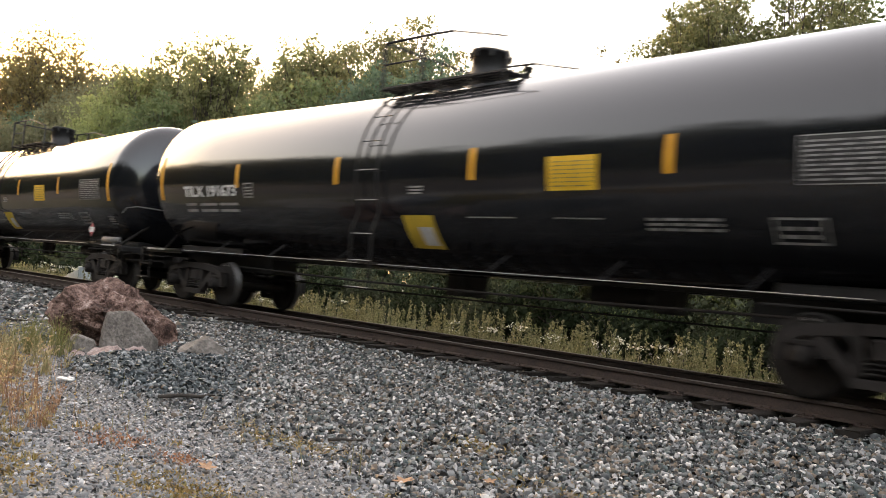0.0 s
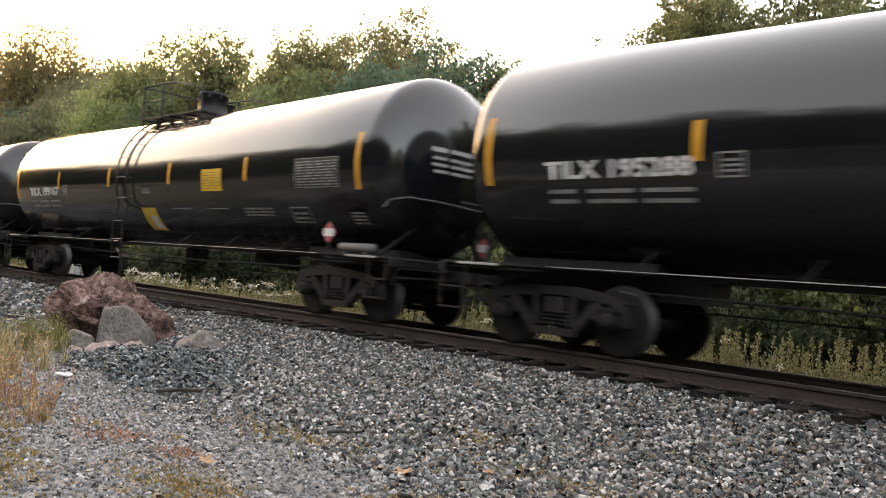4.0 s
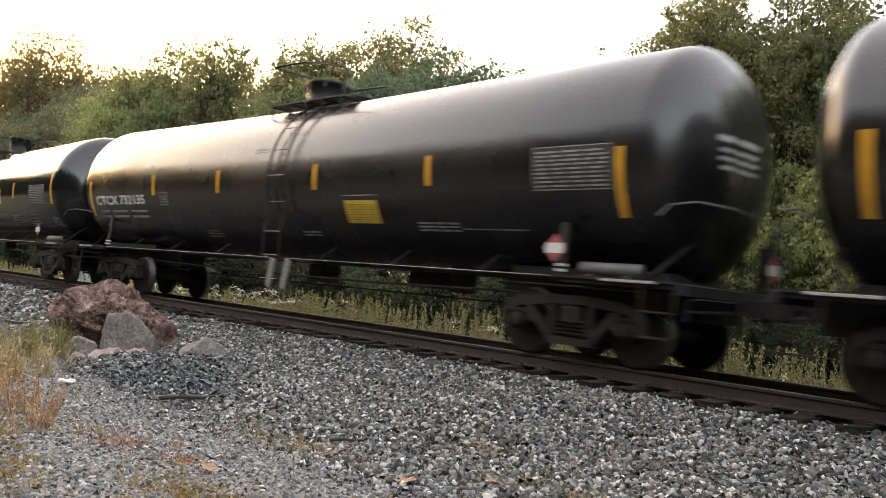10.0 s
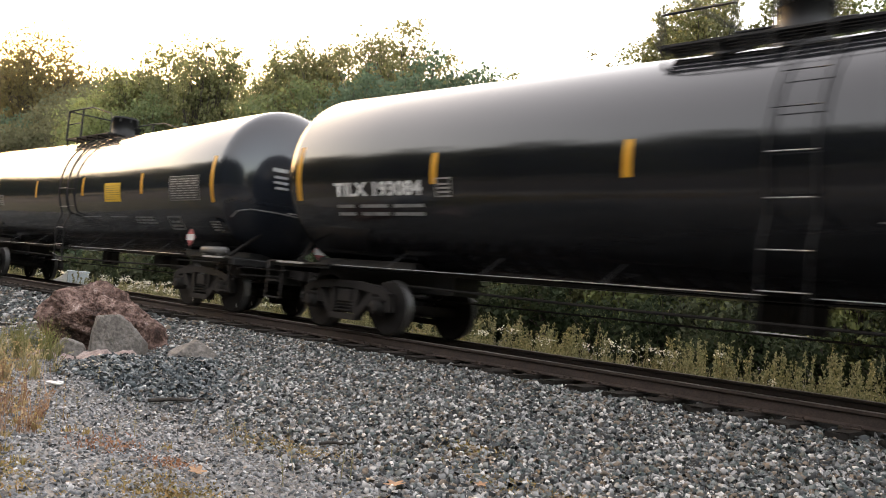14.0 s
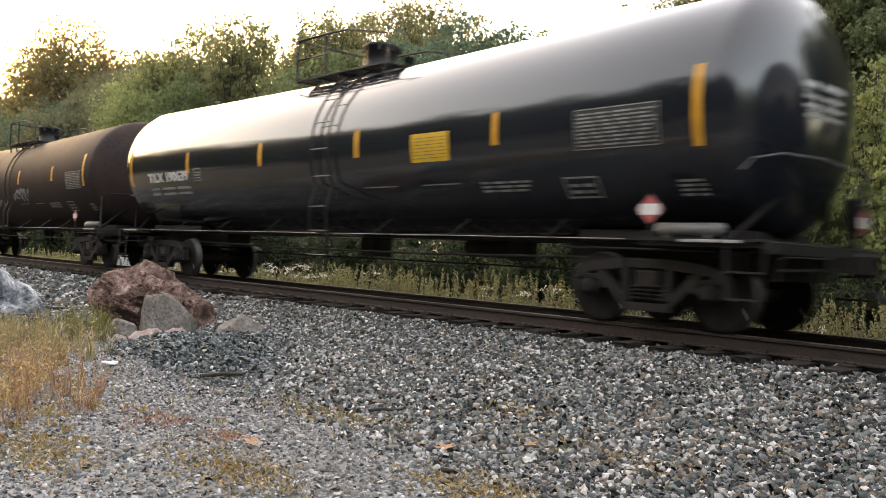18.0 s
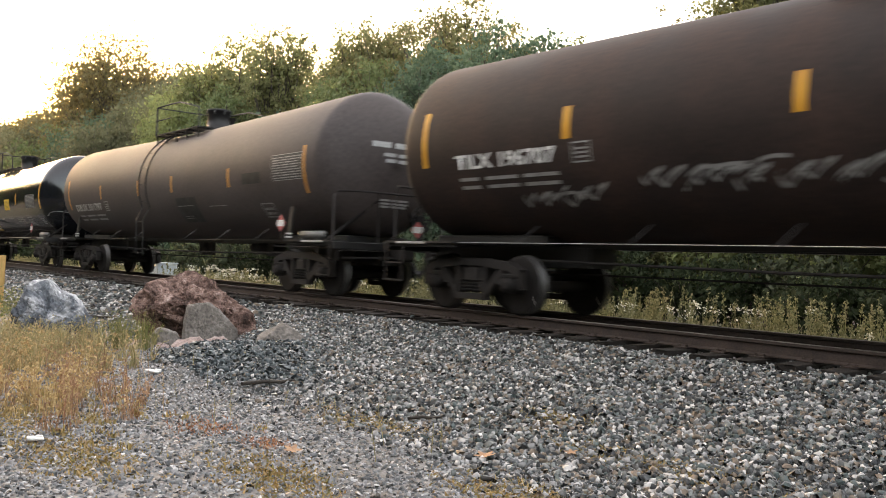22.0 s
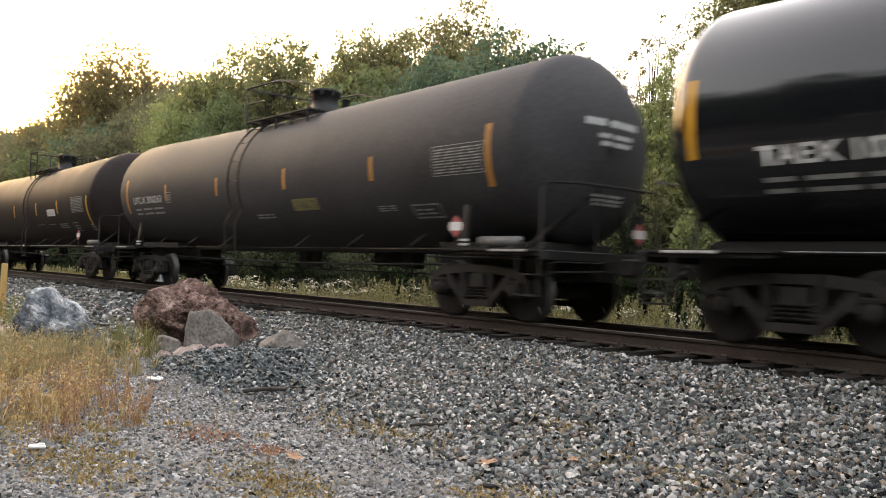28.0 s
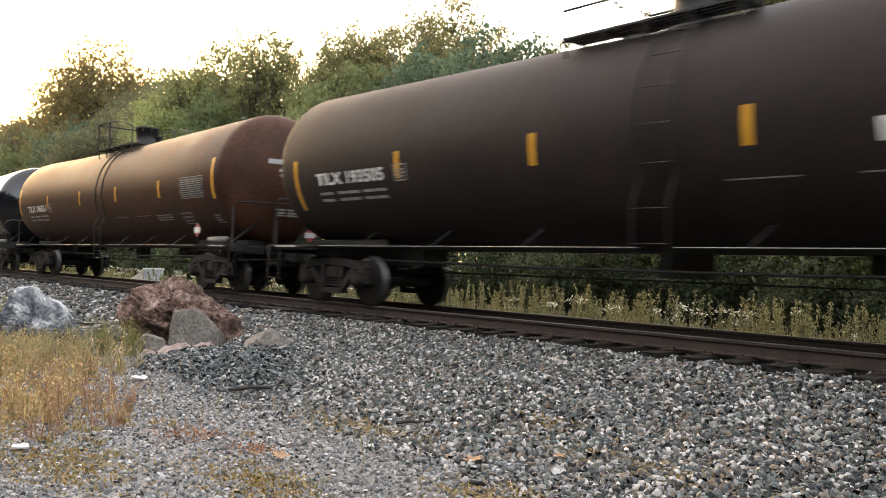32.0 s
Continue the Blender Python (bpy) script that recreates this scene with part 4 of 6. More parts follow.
def stones(name, n, xr, yr, size, seed, keep=None, sink=0.25, flat=0.65, material=None, label="", zfun=ground_z, tilt=0.18):
    """Angular stones: jittered cubes, each its own island, in one mesh."""
    g = np.random.default_rng(seed)
    x, y = g.uniform(*xr, n), g.uniform(*yr, n)
    if keep is not None:
        k = keep(x, y, g.random(n))
        x, y = x[k], y[k]
        n = len(x)
    cube = np.array([(a, b, c) for a in (-1, 1) for b in (-1, 1) for c in (-1, 1)], float)
    q = np.array([(0, 1, 3), (0, 3, 2), (4, 6, 7), (4, 7, 5), (0, 4, 5), (0, 5, 1), (2, 3, 7), (2, 7, 6), (1, 5, 7), (1, 7, 3)])      # no underside
    wq = np.array([(0, 4, 5), (0, 5, 1), (2, 1, 5), (2, 5, 6), (0, 1, 2), (4, 6, 5)])       # wedge: a roof with a crest from 1 to 5
    s = size[0] + (size[1] - size[0]) * g.random(n) ** 1.8
    v = cube[None] * (1 + g.uniform(-0.42, 0.26, (n, 8, 3)))
    v[:, 1::2, :2] *= g.uniform(0.45, 0.85, (n, 1, 1))      # narrower on top
    wedge = np.arange(n) < n // 5
    for a in (1, 5):
        v[wedge, a, 1] = g.uniform(-0.7, 0.7, n)[wedge]
    v *= (s[:, None] * np.stack([g.uniform(0.9, 1.7, n), g.uniform(0.6, 1.1, n), g.uniform(flat * 0.5, flat * 1.1, n)], 1))[:, None, :] / 2
    # random turn
    qn = g.normal(size=(n, 4)) * np.array([1.0, tilt, tilt, 1.0])
    qn /= np.linalg.norm(qn, axis=1, keepdims=True)
    w, a, b, c = qn.T
    R = np.stack([1 - 2 * (b * b + c * c), 2 * (a * b - c * w), 2 * (a * c + b * w), 2 * (a * b + c * w), 1 - 2 * (a * a + c * c), 2 * (b * c - a * w), 2 * (a * c - b * w), 2 * (b * c + a * w), 1 - 2 * (a * a + b * b)], 1).reshape(n, 3, 3)
    v = np.einsum("nij,nkj->nki", R, v)
    z = zfun(x, y) + s * sink * g.uniform(-0.1, 2.0, n)
    v += np.stack([x, y, z], 1)[:, None, :]
    k = np.arange(n) * 8
    faces = np.concatenate([(wq[None] + k[wedge][:, None, None]).reshape(-1, 3), (q[None] + k[~wedge][:, None, None]).reshape(-1, 3)])
    return tagged(new(name, raw_mesh(name, v.reshape(-1, 3), faces, material or M_STONES)), label, "gravel", kind="stuff")


stones("ballast", 122000, (-15.0, -0.8), (4.0, 9.30), (0.020, 0.052), 3, lambda x, y, r: (y > edge_y(x) + 0.25 - 1.7 * r ** 2.5) & (np.hypot(x, y) > 4.6) & (x < -0.24 * y) & ((y < 8.84) | (np.abs((x + 64.26) % 0.52 - 0.26) > 0.14)), sink=0.34, flat=0.95, tilt=0.35, label="loose grey and blue-green crushed stone ballast beside the track")
stones("ballast", 13000, (-45, -15), (5.4, 8.75), (0.05, 0.11), 4, label="loose grey crushed stone ballast further down the line")
stones("ballast", 9000, (-30, 1.5), (9.05, 12.6), (0.05, 0.10), 5, label="oily dark ballast between the rails")
stones("gravel", 88000, (-14.5, -1.5), (1.2, 6.2), (0.012, 0.036), 6, lambda x, y, r: (y < edge_y(x) + 0.3 - 0.9 * r * r) & (np.hypot(x, y) > 4.4) & (y > -0.17 * x), sink=0.22, flat=0.55, tilt=0.25, material=M_LOTSTONES, label="fine pale grey gravel scattered over the dirt lot")
stones("spilled_stone", 22000, (-13.0, -8.4), (4.3, 7.2), (0.022, 0.062), 7, lambda x, y, r: r < 1.6 * heap(x, y) - 0.12, sink=0.5, flat=0.5, tilt=0.4,
       material=island_mat("spilled_slate_stone", [(0.034, 0.043, 0.047), (0.108, 0.128, 0.135), (0.058, 0.074, 0.079), (0.175, 0.196, 0.20), (0.086, 0.106, 0.112), (0.29, 0.308, 0.308)], 0.6, noise_scale=20, bump=0.3), label="low heap of dark blue-grey spilled stone")

stones("gravel", 9000, (-5.0, 12.0), (0.6, 5.4), (0.02, 0.05), 8, lambda x, y, r: np.hypot(x, y) < 12, sink=0.22, flat=0.42, material=M_LOTSTONES, label="sparse grey gravel on the rest of the lot")

# ---- track ----
bm = bmesh.new()
RPROF = [(-0.070, -0.186), (0.070, -0.186), (0.070, -0.174), (0.010, -0.155), (0.008, -0.05), (0.036, -0.038), (0.037, -0.008), (0.028, 0.0), (-0.028, 0.0), (-0.037, -0.008), (-0.036, -0.038), (-0.008, -0.05), (-0.010, -0.155), (-0.070, -0.174)]
xs = [-420, -120, -40, -20, -10, 0, 10, 180]
rings = [[bm.verts.new((x, a, b)) for a, b in RPROF] for x in xs]
for p, q in zip(rings, rings[1:]):
    for k in range(len(RPROF)):
        f = bm.faces.new((p[k], q[k], q[(k + 1) % len(RPROF)], p[(k + 1) % len(RPROF)]))
        f.material_index = 1 if k in (6, 7, 8) else 0
rail_me = finish(bm, "rail", M_RAIL, M_RAILTOP)
for y in (-GAUGE, GAUGE):
    r = tagged(new("rail", rail_me), "rusty brown steel rail with a worn head", "rail", "rails of the track", "structure")
    r.location = (0, TRACK_Y + y, 0)
ties = tagged(new("sleepers"), "row of dark creosoted wooden sleepers in ballast", "sleepers", kind="structure")
tie_meshes = []
for v in range(4):
    rnd = random.Random(50 + v)
    bm = bmesh.new()
    box(bm, 0, 0, -0.29, 0.22, 2.62, 0.19, bevel=0.012)
    for vert in bm.verts:
        vert.co += Vector((rnd.uniform(-0.012, 0.012), rnd.uniform(-0.04, 0.04), rnd.uniform(-0.012, 0.006)))
    tie_meshes.append(finish(bm, "sleeper", M_TIE))
bm = bmesh.new()
for s in (-1, 1):
    box(bm, 0, s * GAUGE, -0.188, 0.19, 0.34, 0.014)
    for a in (-0.05, 0.05):
        for b in (-0.085, 0.085):
            box(bm, a, s * GAUGE + b, -0.170, 0.022, 0.03, 0.035)
plate_me = finish(bm, "tie_plate", M_RAIL)
rnd = random.Random(9)
k = 0
x = -64.0
while x < 4:
    jit = rnd.uniform(-0.04, 0.04)
    t = part("sleeper", tie_meshes[rnd.randrange(4)], ties, m=pose(x + jit, TRACK_Y + rnd.uniform(-0.05, 0.05), rnd.uniform(-0.008, 0.004), 0, 0, rnd.uniform(-1.2, 1.2)))
    if x > -36:
        part("tie_plate", plate_me, t, "rusty tie plates with spikes", pose(0, 0, 0.002))
    x += 0.52
bm = bmesh.new()
for x in np.arange(-300, -64, 0.55):
    box(bm, x, TRACK_Y, -0.29, 0.22, 2.6, 0.19)
for x in np.arange(4.3, 60, 0.55):
    box(bm, x, TRACK_Y, -0.29, 0.22, 2.6, 0.19)
tagged(part("far_sleepers", finish(bm, "far_sleepers", M_TIE), ties), kind="stuff")


# ---- boulders ----
def boulder(name, seed, planes, m, material, label, cuts=5, rough=0.10, soft=14.0, strata=0.0, group="boulders beside the track"):
    """A broken rock: flat faces (outward direction, distance from the middle), worn edges, and noise at four scales."""
    bm = bmesh.new()
    bmesh.ops.create_icosphere(bm, subdivisions=cuts, radius=1.0)
    faces = [(Vector(p[:3]).normalized(), p[3]) for p in planes]
    off = Vector((seed * 3.1, seed * 1.7, seed * 0.9))
    lay = Vector((0.35, -0.25, 0.9)).normalized()
    for v in bm.verts:
        n = v.co.normalized()
        s = sum(max(n.dot(d), 1e-4) ** soft / h ** soft for d, h in faces)
        p = n * s ** (-1.0 / soft)
        ridge = 1 - 2 * abs(noise.noise(p * 1.7 + off))
        step = (p.dot(lay) * 4.2 + 1.1 * noise.noise(p * 1.3 + off)) % 1.0      # broken layers
        p = p + n * rough * strata * (step ** 0.5 - 0.6)
        v.co = p + n * rough * (0.55 * ridge + noise.noise(p * 3.1 + off) * 0.8 + (0.5 - abs(noise.noise(p * 6 + off))) * 0.8 + (0.4 - abs(noise.noise(p * 15 + off))) * 0.5 + noise.noise(p * 41 + off) * 0.14)
    ob = new(name, finish(bm, name, material))
    ob.matrix_basis = m
    return tagged(ob, label, "boulder", group)


def rock_mat(name, colours, scale, bump, vein_up=0.0):
    """Broken rock: patches of several tones with fine grain."""
    m = bpy.data.materials.new(name)
    m.use_nodes = True
    n, ln = m.node_tree.nodes, m.node_tree.links
    b = n["Principled BSDF"]
    tc = n.new("ShaderNodeTexCoord")
    a, c = n.new("ShaderNodeTexNoise"), n.new("ShaderNodeTexNoise")
    a.inputs["Scale"].default_value, a.inputs["Detail"].default_value, a.inputs["Roughness"].default_value, a.inputs["Distortion"].default_value = scale, 9, 0.68, 0.6
    c.inputs["Scale"].default_value, c.inputs["Detail"].default_value = scale * 9, 5
    for t in (a, c):
        ln.new(tc.outputs["Object"], t.inputs["Vector"])
    r = n.new("ShaderNodeValToRGB")
    while len(r.color_ramp.elements) < len(colours):
        r.color_ramp.elements.new(0.5)
    for i, col in enumerate(colours):
        r.color_ramp.elements[i].position, r.color_ramp.elements[i].color = 0.34 + 0.34 * i / (len(colours) - 1), (*col, 1)
    fac = a.outputs["Fac"]
    if vein_up:      # the pale vein runs through the crest
        sp, ma = n.new("ShaderNodeSeparateXYZ"), n.new("ShaderNodeMath")
        ma.operation = 'MULTIPLY_ADD'
        ma.inputs[1].default_value = vein_up
        ln.new(tc.outputs["Object"], sp.inputs[0])
        ln.new(sp.outputs["Z"], ma.inputs[0])
        ln.new(fac, ma.inputs[2])
        fac = ma.outputs[0]
    ln.new(fac, r.inputs[0])
    out = r.outputs[0]
    cr = n.new("ShaderNodeValToRGB")
    cr.color_ramp.elements[0].position, cr.color_ramp.elements[1].position = 0.30, 0.62
    cr.color_ramp.elements[0].color, cr.color_ramp.elements[1].color = (0.42, 0.42, 0.42, 1), (1.15, 1.15, 1.15, 1)
    ln.new(c.outputs["Fac"], cr.inputs[0])
    mx = n.new("ShaderNodeMix")
    mx.data_type, mx.blend_type = 'RGBA', 'MULTIPLY'
    mx.inputs[0].default_value = 0.85
    ln.new(out, mx.inputs[6]), ln.new(cr.outputs[0], mx.inputs[7])
    out = mx.outputs[2]
    ln.new(out, b.inputs["Base Color"])
    b.inputs["Roughness"].default_value = 0.88
    h = n.new("ShaderNodeMath")
    h.operation = 'MULTIPLY_ADD'
    h.inputs[1].default_value = 0.5
    ln.new(c.outputs["Fac"], h.inputs[0]), ln.new(a.outputs["Fac"], h.inputs[2])
    bp = n.new("ShaderNodeBump")
    bp.inputs["Strength"].default_value, bp.inputs["Distance"].default_value = bump, 0.05
    ln.new(h.outputs[0], bp.inputs["Height"])
    ln.new(bp.outputs[0], b.inputs["Normal"])
    return m


M_REDROCK = rock_mat("red_brown_rock", [(0.030, 0.017, 0.012), (0.105, 0.058, 0.045), (0.27, 0.170, 0.138), (0.56, 0.43, 0.38)], 3.2, 1.0)
M_GREYROCK = rock_mat("tan_grey_rock", [(0.12, 0.105, 0.09), (0.19, 0.17, 0.15), (0.29, 0.265, 0.24)], 2.2, 0.5)
M_PINKROCK = rock_mat("pinkish_pale_rock", [(0.20, 0.13, 0.11), (0.34, 0.26, 0.235), (0.44, 0.37, 0.35)], 4.0, 0.5)
M_WHITEROCK = rock_mat("white_veined_blue_grey_rock", [(0.045, 0.052, 0.065), (0.075, 0.085, 0.10), (0.13, 0.145, 0.165), (0.36, 0.37, 0.385), (0.66, 0.67, 0.68)], 1.5, 0.8, 0.17)
FLOOR = LOT_Z - 0.02
boulder("boulder", 31, [(-0.906, 0, -0.42, 0.95), (-0.62, 0.1, 0.785, 0.88), (-0.29, 0.1, 0.957, 0.69), (0.562, 0.05, 0.827, 0.56), (0.927, 0, 0.376, 0.95), (0.54, -0.1, -0.84, 0.94), (-0.05, -0.55, 0.83, 0.53), (0.34, -0.60, 0.72, 0.57),
                         (-0.36, -0.80, -0.48, 0.56), (-0.70, -0.70, 0.14, 0.80), (0.45, -0.85, 0.25, 0.74), (0.1, -0.95, -0.25, 0.72), (0, 0.95, 0.3, 0.75), (0.6, 0.7, 0.3, 0.85), (-0.6, 0.7, 0.3, 0.85), (0, 0, -1, 0.68)],
        pose(-14.50, 6.38, FLOOR + 0.50, 0, 0, 65) @ Matrix.Diagonal((0.90, 0.90, 0.92, 1)), M_REDROCK, "large red-brown broken boulder on the gravel", 6, 0.115, 120, 0.35)
boulder("boulder", 6, [(-0.98, -0.1, 0.1, 0.40), (0.0, -0.97, 0.18, 0.20), (0.62, -0.1, 0.78, 0.38), (-0.12, 0.0, 0.99, 0.44), (0.95, -0.2, 0.05, 0.52), (0, 1, 0.15, 0.26), (0, 0, -1, 0.5), (0.4, -0.8, 0.4, 0.36)],
        pose(-13.33, 6.08, FLOOR + 0.27, -7, 0, 64) @ Matrix.Diagonal((0.84, 0.9, 0.98, 1)), M_GREYROCK, "tan-grey angular rock leaning on the boulder", 5, 0.045, 24)
boulder("boulder", 8, [(-0.8, 0, 0.6, 0.16), (0.2, 0, 0.98, 0.15), (0.9, 0, 0.3, 0.24), (0, -1, 0.25, 0.18), (0, 1, 0.2, 0.2), (0, 0, -1, 0.2), (-0.9, -0.3, -0.1, 0.22)],
        pose(-13.50, 5.42, FLOOR + 0.12, 0, 0, 66), M_GREYROCK, "small grey rock at the boulder's foot", 4, 0.03, 20)
boulder("boulder", 9, [(-0.5, -0.1, 0.85, 0.17), (0.55, 0, 0.83, 0.22), (0.2, -0.6, 0.75, 0.19), (-0.95, 0, 0.1, 0.32), (0.95, 0, -0.1, 0.36), (0, -1, 0.1, 0.24), (0, 1, 0.1, 0.24), (0, 0, -1, 0.2)],
        pose(-11.7, 6.55, float(ground_z(-11.7, 6.55)) + 0.10, 0, 0, 60), M_GREYROCK, "small pale rock on the spilled stone", 4, 0.03, 20)
for i, (x, y, r) in enumerate(((-12.75, 5.55, 0.30), (-12.55, 5.95, 0.34), (-13.2, 5.0, 0.22), (-12.2, 6.1, 0.16), (-12.9, 5.2, 0.14))):
    boulder("boulder", 40 + i, [(-0.2, -0.2, 0.95, 0.24 * r), (0.5, -0.3, 0.8, 0.36 * r), (-0.95, 0, 0.1, 0.9 * r), (0.95, 0.1, 0, r), (0, -1, 0.2, 0.6 * r), (0.1, 1, 0.1, 0.7 * r), (0, 0, -1, 0.4 * r)],
            pose(x, y, float(ground_z(x, y)) + 0.03, 0, 0, 60 + 23 * i), M_PINKROCK, "flat pinkish broken slab among the spilled stone", 3, 0.02, 20)
boulder("boulder", 22, [(-0.95, 0, 0.3, 0.60), (-0.80, 0, 0.60, 0.60), (-0.25, -0.1, 0.96, 0.58), (0.66, 0, 0.75, 0.37), (0.82, -0.1, 0.57, 0.45), (0.95, 0, 0.3, 0.58), (-0.35, -0.72, 0.60, 0.50), (0.30, -0.72, 0.62, 0.34), (0.05, -0.98, 0.1, 0.50), (-0.5, -0.85, -0.1, 0.56),
                         (0, 0.95, 0.2, 0.55), (0, 0, -1, 0.60), (0.5, -0.8, 0.2, 0.50)],
        pose(-15.0, 4.13, FLOOR + 0.40, 0, 0, 67) @ Matrix.Diagonal((0.84, 0.85, 0.88, 1)), M_WHITEROCK, "blue-grey boulder with white quartz veins", 6, 0.12, 40, 0.6)


# ---- grass, weeds ----
def blades(name, pts, h, lean, width, material, label, seed, per=1, category="grass", bend=0.35):
    """Grass: each blade two bent quads."""
    g = np.random.default_rng(seed)
    p = np.repeat(pts, per, axis=0)
    n = len(p)
    p = p + np.concatenate([g.normal(0, 0.05, (n, 2)), np.zeros((n, 1))], 1)
    hh = g.uniform(h[0], h[1], n)
    a, b = g.uniform(0, math.tau, n), g.uniform(0, math.tau, n)
    ln = g.uniform(0, lean, n) * hh
    d = np.stack([np.cos(a), np.sin(a), np.zeros(n)], 1)
    s = np.stack([np.cos(b), np.sin(b), np.zeros(n)], 1) * width / 2
    up = np.zeros((n, 3))
    up[:, 2] = hh
    m1 = p + d * ln[:, None] * bend + up * 0.55
    m2 = p + d * ln[:, None] + up
    v = np.stack([p - s, p + s, m1 + s * 0.8, m1 - s * 0.8, m2 + s * 0.25, m2 - s * 0.25], 1).reshape(-1, 3)
    base = (np.arange(n) * 6)[:, None, None]
    f = (np.array([(0, 1, 2, 3), (3, 2, 4, 5)])[None] + base).reshape(-1, 4)
    return tagged(new(name, raw_mesh(name, v, f, material)), label, category, kind="stuff")


def scatter(n, xr, yr, seed, keep=None):
    g = np.random.default_rng(seed)
    x, y = g.uniform(*xr, n), g.uniform(*yr, n)
    if keep is not None:
        k = keep(x, y, g.random(n))
        x, y = x[k], y[k]
    return np.stack([x, y, ground_z(x, y)], 1)


def leafy_stems(name, pts, h, leaves, leaf, material, label, seed, spread_r=0.10, category="weeds", droop=0.3):
    """Upright weeds: a stem with many small leaves that get denser towards the plume on top."""
    g = np.random.default_rng(seed)
    n = len(pts)
    hh = g.uniform(h[0], h[1], n)
    lean = g.normal(0, 0.10, (n, 2))
    V, F = [], []
    # stems
    s = 0.006
    top = pts + np.concatenate([lean * hh[:, None], hh[:, None]], 1)
    sv = np.stack([pts + (-s, 0, 0), pts + (s, 0, 0), top + (s * 0.5, 0, 0), top + (-s * 0.5, 0, 0)], 1).reshape(-1, 3)
    V.append(sv)
    F.append(np.arange(n * 4).reshape(-1, 4))
    k = leaves
    t = g.beta(2.2, 1.2, (n, k))
    pos = pts[:, None, :] + (top - pts)[:, None, :] * t[..., None]
    r = spread_r * (1.15 - 0.75 * t)
    an = g.uniform(0, math.tau, (n, k))
    pos = pos + np.stack([np.cos(an) * r, np.sin(an) * r, g.normal(0, 0.02, (n, k))], -1) * g.uniform(0.2, 1, (n, k, 1))
    pos = pos.reshape(-1, 3)
    V.append(leaf_quads(pos, leaf, g, droop))
    F.append(np.arange(len(pos) * 4).reshape(-1, 4) + n * 4)
    return tagged(new(name, raw_mesh(name, np.concatenate(V), np.concatenate(F), material)), label, category, kind="stuff")


def leaf_quads(pos, leaf, g, droop=0.3):
    n = len(pos)
    u = g.normal(size=(n, 3))
    u[:, 2] = u[:, 2] * 0.7 - droop
    u /= np.linalg.norm(u, axis=1, keepdims=True)
    w = np.cross(u, g.normal(size=(n, 3)))
    w /= np.linalg.norm(w, axis=1, keepdims=True) + 1e-9
    L = g.uniform(leaf * 0.6, leaf * 1.3, n)[:, None]
    return np.stack([pos - u * L * 0.5, pos + w * L * 0.32, pos + u * L * 0.5, pos - w * L * 0.32], 1).reshape(-1, 3)


M_DRYGRASS = island_mat("dry_straw_grass", [(0.42, 0.31, 0.15), (0.62, 0.51, 0.29), (0.27, 0.175, 0.09), (0.50, 0.41, 0.20)], 0.8, 0.15)
M_REDGRASS = island_mat("reddish_dry_grass", [(0.30, 0.18, 0.105), (0.40, 0.28, 0.18), (0.20, 0.105, 0.062)], 0.8, 0.12)
M_MAT = island_mat("matted_yellow_grass", [(0.30, 0.24, 0.10), (0.40, 0.31, 0.14), (0.24, 0.21, 0.085), (0.34, 0.22, 0.12)], 0.85, 0.1, 0.15)
M_GREENWEED = island_mat("green_weed", [(0.09, 0.11, 0.045), (0.16, 0.17, 0.070), (0.24, 0.225, 0.11)], 0.7, 0.3)
M_REDSPROUT = island_mat("red_ground_sprouts", [(0.30, 0.14, 0.08), (0.38, 0.21, 0.125), (0.28, 0.15, 0.08)], 0.85, 0.1, 0.1)
M_OLIVEGRASS = island_mat("yellowing_grass", [(0.20, 0.195, 0.095), (0.31, 0.285, 0.15), (0.40, 0.345, 0.20), (0.25, 0.205, 0.12)], 0.8, 0.15)
M_VERGE = island_mat("pale_verge_weed", [(0.13, 0.145, 0.075), (0.21, 0.22, 0.12), (0.34, 0.32, 0.195), (0.16, 0.175, 0.09)], 0.8, 0.35, 0.15)
M_STRAWVERGE = island_mat("straw_verge_grass", [(0.29, 0.275, 0.17), (0.38, 0.355, 0.225), (0.20, 0.215, 0.125)], 0.8, 0.35, 0.15)
M_FLOWER = island_mat("white_umbel_flower", [(0.62, 0.62, 0.52), (0.75, 0.75, 0.66)], 0.8, 0.3)
M_MOSS = island_mat("low_moss_green", [(0.20, 0.18, 0.075), (0.30, 0.225, 0.10), (0.36, 0.25, 0.125)], 0.9, 0.1, 0.1)


def blob(cx, cy, rx, ry):
    return lambda x, y, r: r < np.exp(-(((x - cx) / rx) ** 2 + ((y - cy) / ry) ** 2)) * 1.2


